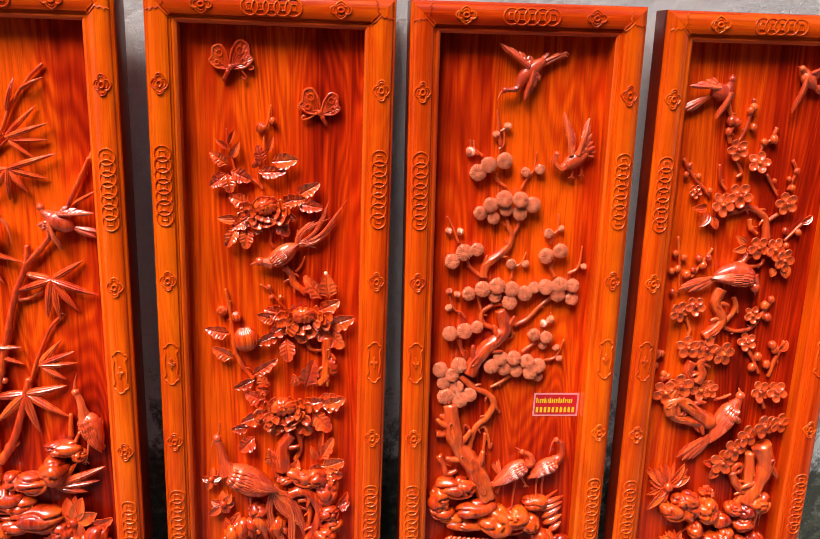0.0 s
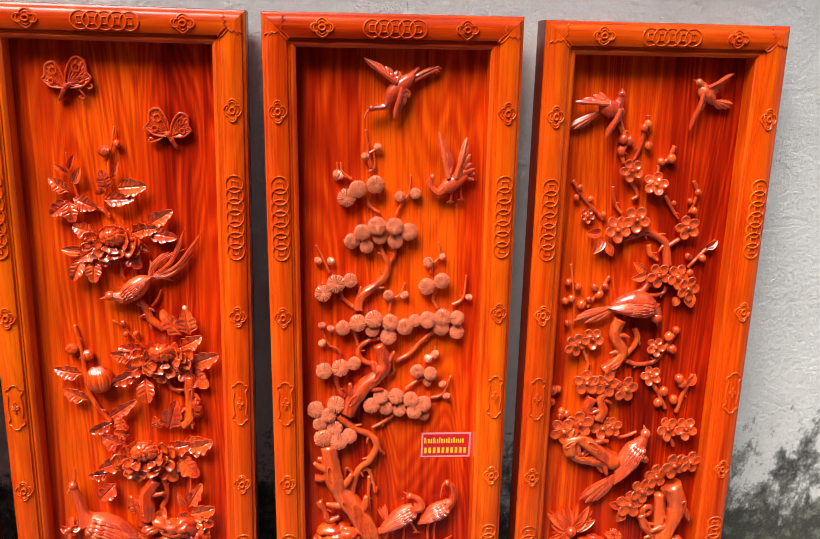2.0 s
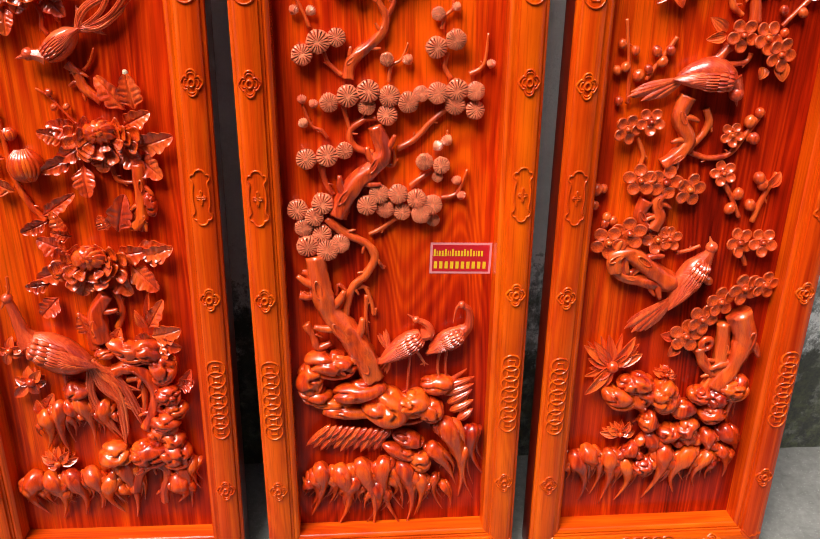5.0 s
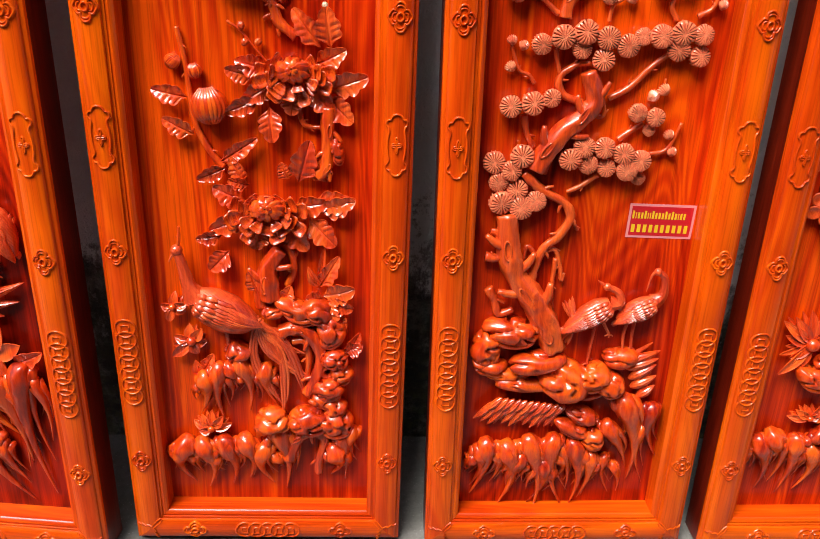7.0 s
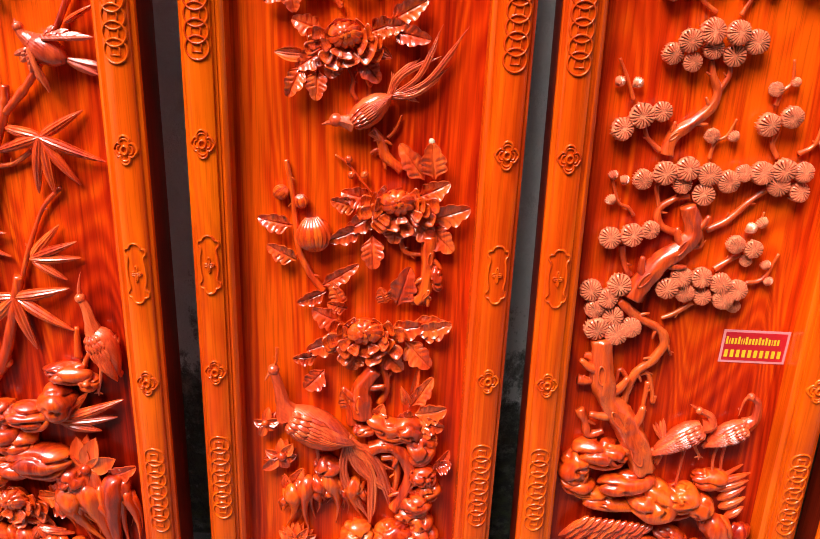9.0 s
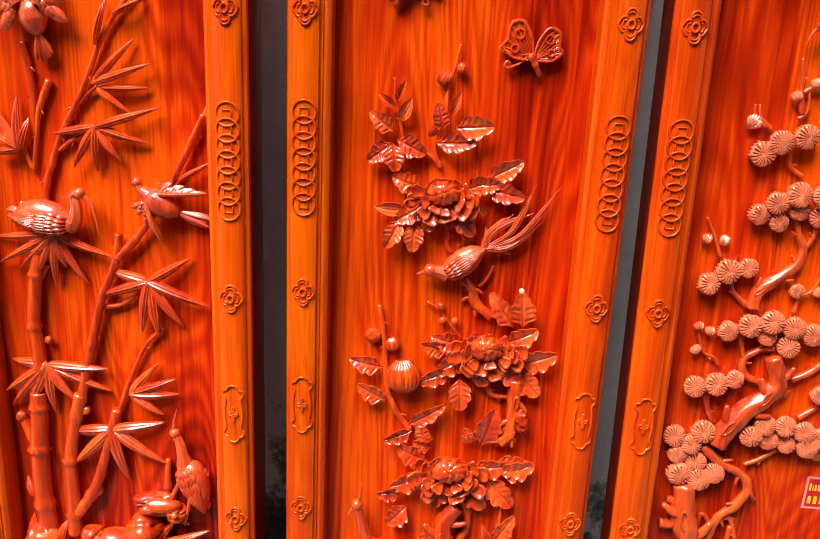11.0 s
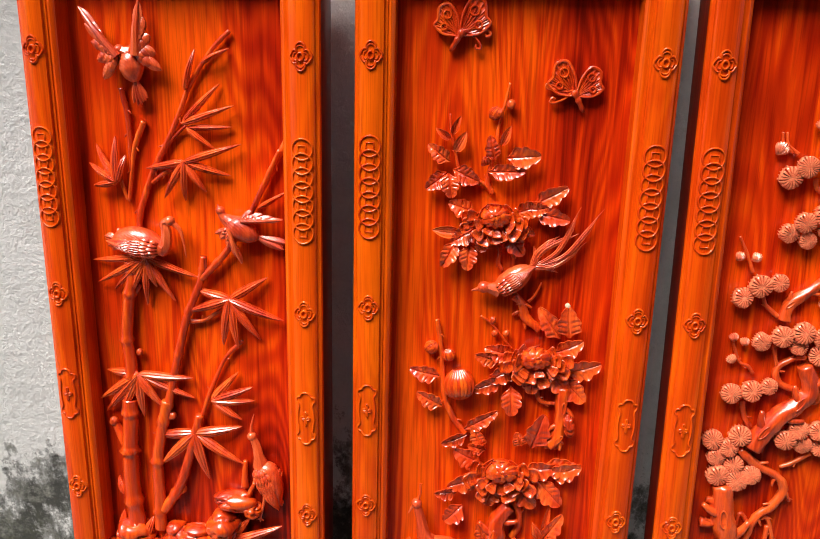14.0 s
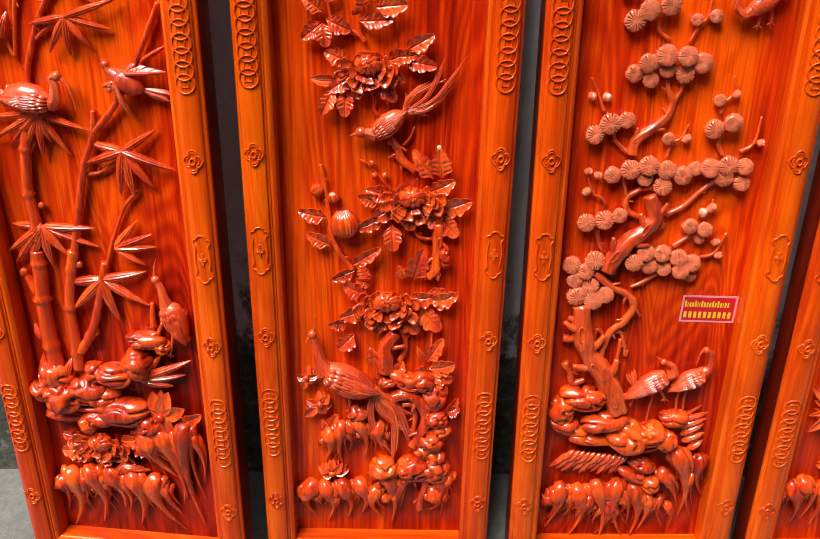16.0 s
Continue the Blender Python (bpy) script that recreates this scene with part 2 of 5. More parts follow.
# unseen wall behind the camera, added so the varnish mirrors less sky
bm = bmesh.new()
box(bm, (-7.0, -3.7, -0.2), (7.0, -3.5, 3.4))
tagged(new("added_wall", mesh_of("added_wall", bm, blocker_dark, False)), "plain dark unseen wall added behind the camera to darken reflections", "wall", kind="structure")
# unseen slab overhead, added to cut frontal light and darken the panels' feet
bm = bmesh.new()
box(bm, (-7.0, -3.5, 3.2), (7.0, -0.15, 3.32))
tagged(new("added_roof", mesh_of("added_roof", bm, blocker_dark, False)), "plain dark unseen roof added to block frontal light", "roof", kind="structure")
# unseen slab on the wall, added to shade and dull the top rails
bm = bmesh.new()
box(bm, (-4.5, 1.74, 2.12), (5.0, WALL_Y - 0.002, 2.2))
tagged(new("added_eave", mesh_of("added_eave", bm, blocker_dark, False)), "plain dark unseen slab added above the panels to darken their top rails", "eave", kind="structure")

# ---- the four panels ----
W, H, EDGE, THICK, DEEP_IN = 0.474, 1.488, 0.060, 0.065, 0.045


def profile():
    """Across the moulding: distance from the outer edge, and y (front is negative)."""
    out = [(0.0, THICK), (0.0, 0.012), (0.0012, 0.0075), (0.0045, 0.0055), (0.0062, 0.0052), (0.0068, 0.002)]
    for k in range(9):
        a = k / 8
        out.append((0.008 + 0.036 * a, 0.0005 - 0.0045 * math.sin(math.pi * a) ** 0.8))
    out += [(0.0446, 0.003), (0.0452, 0.0052), (0.049, 0.0052), (0.0496, 0.0075), (0.0535, 0.0068), (0.0575, 0.0085), (0.06, 0.012), (0.0605, DEEP_IN + 0.004), (0.0605, THICK)]
    return out


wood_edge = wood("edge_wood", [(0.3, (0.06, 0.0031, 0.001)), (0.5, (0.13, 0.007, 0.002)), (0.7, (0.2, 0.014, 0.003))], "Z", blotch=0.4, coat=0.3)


def moulding(side):
    """One mitred member of the frame: bottom, right, top or left."""
    bm = bmesh.new()
    corner = [((0, 0), (1, 0)), ((1, 0), (1, 1)), ((1, 1), (0, 1)), ((0, 1), (0, 0))][side]
    gap = 0.00015
    rings = []
    for cx, cz in corner:
        ring = []
        for u, y in profile():
            x, z = (u if cx == 0 else W - u) - W / 2, u if cz == 0 else H - u
            if side in (0, 2):
                x += gap * (1 if cx == 0 else -1)
            else:
                z += gap * (1 if cz == 0 else -1)
            ring.append(Vector((x, y, z)))
        rings.append(ring)
    steps = 24
    grid = [[bm.verts.new(a.lerp(b, k / steps)) for a, b in zip(*rings)] for k in range(steps + 1)]
    n = len(grid[0])
    for k in range(steps):
        for i in range(n):
            j = (i + 1) % n
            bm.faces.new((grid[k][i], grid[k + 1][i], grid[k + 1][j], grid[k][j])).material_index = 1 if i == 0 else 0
    bm.faces.new(grid[0][::-1])
    bm.faces.new(grid[-1])
    bmesh.ops.recalc_face_normals(bm, faces=bm.faces)
    return bm


def sharp(me, degrees=32):
    me.set_sharp_from_angle(angle=radians(degrees))
    return me


SIDES = [("bottom_rail", wood_rail), ("stile", wood_stile), ("top_rail", wood_rail), ("stile", wood_stile)]
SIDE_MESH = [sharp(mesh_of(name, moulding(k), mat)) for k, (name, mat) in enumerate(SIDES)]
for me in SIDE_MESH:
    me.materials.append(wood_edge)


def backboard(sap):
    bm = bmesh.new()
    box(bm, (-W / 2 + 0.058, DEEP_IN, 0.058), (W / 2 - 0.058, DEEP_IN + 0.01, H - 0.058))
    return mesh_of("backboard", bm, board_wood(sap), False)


def panel(x, y, roll, yaw, sap, label):
    """A framed panel that stands on its back bottom edge and leans on the wall."""
    ob = tagged(new("carved_panel"), label, "carved panel", "four season panels")
    m = TIP @ pose(x, y, 0.022, 0, roll, yaw)
    low = min((m @ Vector((sx * W / 2, THICK, 0))).z for sx in (-1, 1))
    ob.matrix_basis = Matrix.Translation((0, 0, -low)) @ m
    for (name, _), me in zip(SIDES, SIDE_MESH):
        share(name, me, ob, Matrix())
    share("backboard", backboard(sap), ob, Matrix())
    return ob


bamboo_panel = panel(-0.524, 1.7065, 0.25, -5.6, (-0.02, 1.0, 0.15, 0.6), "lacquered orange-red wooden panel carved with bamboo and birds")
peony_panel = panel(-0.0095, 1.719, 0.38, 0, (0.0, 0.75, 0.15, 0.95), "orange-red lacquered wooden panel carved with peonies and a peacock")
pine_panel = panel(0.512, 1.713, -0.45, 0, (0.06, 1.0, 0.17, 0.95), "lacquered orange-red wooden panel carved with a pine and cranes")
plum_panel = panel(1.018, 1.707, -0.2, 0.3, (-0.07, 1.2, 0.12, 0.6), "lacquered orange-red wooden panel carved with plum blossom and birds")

# ---- carving: everything below is laid out on a panel in millimetres: x from its middle, z from its foot, d out of the board ----
wood_carved = wood("carved_wood", [(0.34, (0.28, 0.0076, 0.001)), (0.5, (0.68, 0.0481, 0.003)), (0.66, (0.88, 0.1201, 0.006))], "Z", fine=1.4, rough=0.36, coat=1.0, blotch=0.15, bump=0.08, pores=0.3)
wood_branch = wood("branch_wood", [(0.34, (0.34, 0.016, 0.003)), (0.5, (0.66, 0.0624, 0.007)), (0.66, (0.82, 0.1201, 0.014))], "Z", fine=1.4, rough=0.4, coat=1.0, blotch=0.2, bump=0.2, pores=0.35)
wood_pale = wood("pale_carved_wood", [(0.34, (0.7, 0.1, 0.05)), (0.5, (0.88, 0.2, 0.09)), (0.66, (0.94, 0.34, 0.16))], "Z", fine=1.4, rough=0.38, coat=0.9, blotch=0.25, bump=0.1, pores=0.3)
wood_plumage = wood("plumage_wood", [(0.34, (0.42, 0.024, 0.006)), (0.5, (0.68, 0.068, 0.014)), (0.66, (0.82, 0.1281, 0.03))], "Z", fine=1.4, rough=0.4, coat=1.0, blotch=0.15, bump=0.1, lines=0.22, pores=0.3)
wood_leaf = wood("leaf_wood", [(0.34, (0.44, 0.0208, 0.004)), (0.5, (0.74, 0.064, 0.008)), (0.66, (0.88, 0.1281, 0.016))], "Z", fine=1.4, rough=0.34, coat=1.0, blotch=0.15, bump=0.08, pores=0.3)
wood_bare = wood("bare_wood", [(0.3, (0.6, 0.42, 0.25)), (0.7, (0.8, 0.66, 0.48))], "Z", fine=1.5, rough=0.5, coat=0.2)
BACK = DEEP_IN * 1000
HOST = peony_panel


def at(p, d=0.0):
    if len(p) > 2:
        d = p[2]
    return Vector((p[0] / 1000, (BACK - d) / 1000, p[1] / 1000))


def curve_points(points, each=5):
    """A smooth line through the points, and how far along each one lies (0 to 1)."""
    pts = [points[0]] + list(points) + [points[-1]]
    out = []
    for i in range(1, len(pts) - 2):
        a, b, c, e = pts[i - 1:i + 3]
        for k in range(each):
            t = k / each
            out.append(0.5 * ((2 * b) + (c - a) * t + (2 * a - 5 * b + 4 * c - e) * t * t + (3 * b - a - 3 * c + e) * t ** 3))
    out.append(pts[-2])
    return out


def profile_at(radii, t):
    k = t * (len(radii) - 1)
    i = min(int(k), len(radii) - 2)
    return radii[i] + (radii[i + 1] - radii[i]) * (k - i)


def tube(bm, points, radii, seg=8, each=5, flat=1.0, rough=0.0, grooves=0.0):
    """A round bar of changing thickness; radii in mm, flat squeezes it towards the board, grooves cut it lengthwise."""
    line = curve_points([Vector(p) for p in points], each)
    rings = []
    for i, p in enumerate(line):
        ahead = (line[min(i + 1, len(line) - 1)] - line[max(i - 1, 0)])
        ahead = ahead.normalized() if ahead.length > 1e-9 else Vector((0, 0, 1))
        out = Vector((0, -1, 0))
        out = (out - ahead * out.dot(ahead))
        out = out.normalized() if out.length > 1e-4 else Vector((1, 0, 0))
        side = ahead.cross(out)
        r = profile_at(radii, i / (len(line) - 1)) / 1000
        ring = []
        for k in range(seg):
            a = 2 * math.pi * k / seg
            q = r * (1 + rough * noise.noise((p + Vector((k * 8 / seg, 0, 0))) * 90))
            if grooves:
                q *= 1 - grooves * max(0.0, math.cos(5 * a + 5 * noise.noise(p * 22))) ** 2
            ring.append(bm.verts.new(p + side * (q * math.cos(a)) + out * (q * flat * math.sin(a))))
        rings.append(ring)
    for a, b in zip(rings, rings[1:]):
        for k in range(seg):
            j = (k + 1) % seg
            bm.faces.new((a[k], a[j], b[j], b[k]))
    bm.faces.new(rings[0][::-1])
    bm.faces.new(rings[-1])


def blade(bm, base, tip, width, lift=6.0, crease=1.6, thick=2.5, belly=0.45, cols=6, rows=10, cup=0.0, ridges=0.0):
    """A leaf, feather or petal from base to tip: a creased, arched plate with thickness; ridges: long gouge strokes."""
    base, tip = Vector(base), Vector(tip)
    along = tip - base
    ahead = along.normalized()
    side = ahead.cross(Vector((0, -1, 0)))
    side = side.normalized() if side.length > 1e-4 else Vector((1, 0, 0))
    out = side.cross(ahead)
    if out.y > 0:
        out = -out
    top, low = [], []
    for i in range(rows + 1):
        u = i / rows
        swell = math.sin(math.pi * min(1, u ** (math.log(0.5) / math.log(belly)))) ** 0.75 if 0 < u < 1 else 0.0
        half = width / 1000 * (0.08 * (1 - u) + 0.5 * swell) + 0.0003
        a, b = [], []
        for k in range(cols + 1):
            s = 2 * k / cols - 1
            h = lift * math.sin(math.pi * min(1, u * 0.92 + 0.04)) + crease * (abs(s) ** 1.3 - 0.5) * swell - cup * s * s
            h += ridges * math.cos(4 * math.pi * s) * swell
            p = base + along * u + side * (half * s) + out * (h / 1000)
            a.append(bm.verts.new(p))
            b.append(bm.verts.new(p - out * (thick / 1000)))
        top.append(a)
        low.append(b)
    close_plate(bm, top, low)


def close_plate(bm, top, low):
    """Faces between two grids of the same size, and round their edge."""
    rows, cols = len(top) - 1, len(top[0]) - 1
    for i in range(rows):
        for k in range(cols):
            bm.faces.new((top[i][k], top[i][k + 1], top[i + 1][k + 1], top[i + 1][k]))
            bm.faces.new((low[i][k], low[i + 1][k], low[i + 1][k + 1], low[i][k + 1]))
        bm.faces.new((top[i][0], top[i + 1][0], low[i + 1][0], low[i][0]))
        bm.faces.new((top[i + 1][cols], top[i][cols], low[i][cols], low[i + 1][cols]))
    for k in range(cols):
        bm.faces.new((top[0][k + 1], top[0][k], low[0][k], low[0][k + 1]))
        bm.faces.new((top[rows][k], top[rows][k + 1], low[rows][k + 1], low[rows][k]))


def lobed_leaf(bm, base, tip, width, lobes=4, lift=5.0, tilt=0.0):
    """A peony leaf: lobes that point forward, a deep midrib and side veins, edges that roll up."""
    base, tip = Vector(base), Vector(tip)
    along = tip - base
    side = along.normalized().cross(Vector((0, -1, 0))).normalized()
    out = side.cross(along.normalized())
    if out.y > 0:
        out = -out
    rows, cols = lobes * 9, 14
    top, low = [], []
    for i in range(rows + 1):
        u = i / rows
        whole = math.sin(math.pi * min(1, (u * 0.97 + 0.03) ** 0.62)) ** 0.7
        phase = (u * lobes) % 1.0 if i < rows else 0.99
        lobe = 0.66 + 0.34 * math.sin(math.pi * min(1.0, phase * 0.96 + 0.06)) ** 0.6
        half = width / 2000 * whole * lobe + 0.0004
        a, b = [], []
        for k in range(cols + 1):
            s = 2 * k / cols - 1
            e = abs(s)
            h = lift * math.sin(math.pi * (u * 0.85 + 0.1)) - lift * 1.2 * max(0, u - 0.75) * (1 if tilt < 0 else -1)
            h -= 3.4 * math.exp(-(s / 0.13) ** 2) * (1 - u * 0.6)
            h += (4.0 * e * math.sin(math.pi * phase) - 2.6 * math.exp(-((phase - 0.5) / 0.13) ** 2) * (0.2 < e < 0.9)) * whole
            h += 2.6 * (e ** 3) * whole + tilt * s * whole
            forward = min(0.16 * e * (1 - u * 0.7), 1.0 - u)
            p = base + along * (u + forward) + side * (half * s) + out * (h / 1000)
            a.append(bm.verts.new(p))
            b.append(bm.verts.new(p - out * 0.0026))
        top.append(a)
        low.append(b)
    close_plate(bm, top, low)


def ball(bm, c, rx, rz, ry, turn=0.0, lumps=0.0, level=2, seed=0.0, split=0.0):
    """An egg shape; lumps: worn by water into rounded lobes; split: the cleft of a closed bud. Radii in mm."""
    m = Matrix.Translation(c) @ Matrix.Rotation(radians(turn), 4, "Y")
    made = bmesh.ops.create_icosphere(bm, subdivisions=level, radius=1.0)["verts"]
    stretch = Vector((rx, ry, rz)) / max(rx, rz)
    for v in made:
        if lumps:
            q = Vector((v.co.x * stretch.x, v.co.y * stretch.y * 0.6, v.co.z * stretch.z * 1.5)) + Vector((seed, c.x * 40, c.z * 40))
            line = noise.noise(q * 1.0 + Vector((3, 1, 7)))
            v.co *= 1 + lumps * 0.55 * noise.noise(q * 0.9) - lumps * 0.85 * math.exp(-(line / 0.055) ** 2) + lumps * 0.25 * abs(line)
        if split:
            v.co *= 1 - split * math.exp(-((v.co.x - 0.25 * v.co.z) / 0.12) ** 2) * (v.co.z > -0.2)
        v.co = m @ Vector((v.co.x * rx / 1000, v.co.y * ry / 1000, v.co.z * rz / 1000))


def done(name, bm, mat=None, label=""):
    bmesh.ops.recalc_face_normals(bm, faces=bm.faces)
    ob = part(name, bm, mat or wood_carved, HOST, label)
    if name not in ("rock", "branch", "trunk", "bamboo_stalk", "bud", "rock_arch"):
        sharp(ob.data, 34)
    return ob


# the parts of the carving


def sub(name, bm, parent, mat=None):
    """A piece of a carved part."""
    bmesh.ops.recalc_face_normals(bm, faces=bm.faces)
    ob = part(name, bm, mat or wood_carved, parent)
    sharp(ob.data, 40)
    return ob


def branch(points, r0, r1, d=None, name="branch", mat=None):
    d = max(r0 * 0.8, 7) if d is None else d
    bm = bmesh.new()
    n = len(points)
    thick = [(r0 + (r1 - r0) * k / (n * 2 - 2)) * random.uniform(0.9, 1.12) for k in range(n * 2 - 1)]
    tube(bm, [at(p, d) for p in points], thick, seg=18 if r0 > 9 else 11 if r0 > 6 else 8, rough=0.14 if r0 > 9 else 0.24, each=7, grooves=0.22 if r0 > 6 else 0.0)
    # knots and spurs on its side
    for k in range(1, n - 1):
        a, b = Vector(points[k][:2]), Vector(points[k + 1][:2])
        way = (b - a).normalized() if (b - a).length > 1 else Vector((1, 0))
        side = Vector((-way.y, way.x)) * (1 if k % 2 else -1)
        r = r0 + (r1 - r0) * k / (n - 1)
        if r0 > 9 and k % 2:
            q = a + side * r * 0.25
            eye = [q + way * (r * 0.9 * math.cos(x)) + side * (r * 0.3 * math.sin(x)) for x in [y * 0.785 for y in range(9)]]
            tube(bm, [at(e, d + r * 0.9) for e in eye], [r * 0.08, r * 0.13, r * 0.08], seg=6, each=3)
        tip = a + side * r * 1.9 + way * r
        tube(bm, [at(a, d), at(a.lerp(tip, 0.6), d + r * 0.3), at(tip + way * r * 0.5, d + r * 0.4)], [r * 0.55, r * 0.4, r * 0.22], seg=6, each=3)
    return done(name, bm, mat or (wood_carved if HOST in (peony_panel, bamboo_panel) else wood_branch))


def pad(p, r, d=19.0):
    """A round pine tuft."""
    m = Matrix.Translation(at(p, d + random.uniform(-2.5, 2.5))) @ Euler((random.uniform(-0.25, 0.08), 0, random.uniform(-0.22, 0.22))).to_matrix().to_4x4() @ Matrix.Rotation(random.uniform(0, 6.28), 4, "Y")
    return share("pine_tuft", random.choice(PADS), HOST, m @ Matrix.Diagonal((r / 1000, 0.8 * r / 1000, r / 1000, 1)))


def pad_mesh(cuts=22):
    """A round, nearly flat tuft of radius 1 with thin radial cuts of uneven length."""
    bm = bmesh.new()
    dice = random.Random(cuts)
    per = 4
    seg = cuts * per
    steps = [(0.05, -0.36), (0.14, -0.38), (0.22, -0.40), (0.42, -0.41), (0.64, -0.39), (0.82, -0.34), (0.93, -0.25), (1.0, -0.08), (1.0, 0.2), (0.82, 0.7)]
    inner = [dice.uniform(0.1, 0.45) for _ in range(cuts)]
    outer = [dice.uniform(0.82, 1.05) for _ in range(cuts)]
    turn = [dice.uniform(-0.3, 0.3) for _ in range(cuts)]
    rings = []
    for j, (r, y) in enumerate(steps):
        ring = []
        for k in range(seg):
            c = k // per
            a = 2 * math.pi * (k + (turn[c] if k % per else 0)) / seg
            cut = 0.0
            if k % per == 0 and inner[c] < r < outer[c]:
                cut = 0.5
            wob = 1 + 0.02 * math.sin(5 * a + 1) + 0.015 * math.sin(9 * a)
            ring.append(bm.verts.new((r * wob * math.cos(a), y + cut, r * wob * math.sin(a))))
        rings.append(ring)
    for a, b in zip(rings, rings[1:]):
        for k in range(seg):
            j = (k + 1) % seg
            bm.faces.new((a[k], a[j], b[j], b[k]))
    bm.faces.new(rings[0])
    bmesh.ops.recalc_face_normals(bm, faces=bm.faces)
    return sharp(mesh_of("pine_tuft", bm, wood_pale), 40)


PADS = [pad_mesh(17), pad_mesh(19), pad_mesh(22)]


def leaf(base, tip, w, d0=8.0, d1=12.0, kind="peony"):
    bm = bmesh.new()
    w *= 1.25
    if kind == "peony" and w < 19:
        blade(bm, at(base, d0 + 2), at(Vector(base).lerp(Vector(tip), 1.15), d1 + 2), w * 0.95, lift=5, crease=4.5, belly=0.42, rows=12, cols=10, ridges=0.8)
    elif kind == "peony":
        tip = Vector(base).lerp(Vector(tip), 1.12)
        lobed_leaf(bm, at(base, d0 + 3), at(tip, d1 + 2), w * 1.25, lobes=3, lift=random.uniform(3, 7), tilt=random.uniform(-3, 3))
    elif kind == "grass":
        a, b = Vector(base), Vector(tip)
        side = Vector((-(b - a).y, (b - a).x)) * random.uniform(0.12, 0.3)
        blade(bm, at(a, d0), at(b, d1), w * 0.8, lift=5, crease=-4.5, belly=0.4, rows=10, cols=8, ridges=0.5)
        blade(bm, at(a, d0 - 2), at(a.lerp(b, 0.9) + side, d1 - 3), w * 0.45, lift=4, crease=-3, belly=0.4, rows=8, cols=4)
    else:
        blade(bm, at(base, d0), at(tip, d1), w, lift=5, crease=3.6, belly=0.42, rows=10, cols=8, ridges=0.5)
    return done("leaf", bm, wood_leaf)


def fan(c, tips, w=14.0, d=16.0, mat=None):
    """Long bamboo leaves that spread from one point."""
    for k, tip in enumerate(tips):
        bm = bmesh.new()
        blade(bm, at(c, d + (k % 3) * 2.2), at(tip, 7 + 5 * (k % 2)), w * 0.8, lift=6, crease=-5.0, belly=0.34, rows=12, cols=8, thick=3, ridges=0.7)
        done("bamboo_leaf", bm, mat or wood_leaf)


def bud(p, r, d=10.0, mat=None):
    if r > 9 and mat is None and HOST is peony_panel:
        return globe(p, r, 12)
    bm = bmesh.new()
    if HOST is pine_panel:
        # a young tuft seen from its side: a short fan of needles
        lean = random.uniform(-0.9, 0.9)
        for k in range(7):
            a = 1.57 + lean + (k - 3) * 0.36
            blade(bm, at((p[0] - math.cos(1.57 + lean) * r, p[1] - math.sin(1.57 + lean) * r), d - 3), at((p[0] + math.cos(a) * r * 1.15, p[1] + math.sin(a) * r * 1.15), d + 3 - abs(k - 3)), r * 0.62, lift=4, crease=-3, belly=0.62, rows=6, cols=4, thick=4)
        return done("needle_tuft", bm, wood_pale)
    ball(bm, at(p, d), r * 0.8, r * 0.95, r * 0.8, turn=random.uniform(-40, 40), level=3, split=0.2)
    return done("bud", bm, mat or wood_branch)


def buds(r, *points):
    for p in points:
        bud(p, r * random.uniform(0.85, 1.2))


def petal_mesh():
    """One cupped round petal of radius 1, its tip towards +x, with a thin raised rim."""
    bm = bmesh.new()
    seg, rings = 18, []
    for rho, h in ((0.0, 0.1), (0.3, 0.14), (0.6, 0.3), (0.78, 0.46), (0.9, 0.54), (0.98, 0.46), (1.03, 0.24), (0.92, -0.2), (0.5, -0.6)):
        ring = []
        for j in range(seg):
            b = 2 * math.pi * j / seg
            far = 1 + 0.07 * math.cos(b)
            wave = 1 + 0.12 * math.sin(3 * b + 0.6)
            ring.append(bm.verts.new((math.cos(b) * far * rho, -h * wave - 0.25 * max(0, math.cos(b)) * rho, math.sin(b) * far * rho)))
        rings.append(ring)
    for x, y in zip(rings, rings[1:]):
        for j in range(seg):
            i = (j + 1) % seg
            bm.faces.new((x[j], x[i], y[i], y[j]))
    bmesh.ops.remove_doubles(bm, verts=bm.verts, dist=0.001)
    bmesh.ops.recalc_face_normals(bm, faces=bm.faces)
    return mesh_of("petal", bm, wood_blossom)


wood_blossom = wood("blossom_wood", [(0.3, (0.3, 0.0117, 0.003)), (0.5, (0.64, 0.06, 0.008)), (0.68, (0.8, 0.1281, 0.016))], "Z", fine=1.4, rough=0.34, coat=0.9, blotch=0.15, bump=0.08, pores=0.3)
PETAL = petal_mesh()


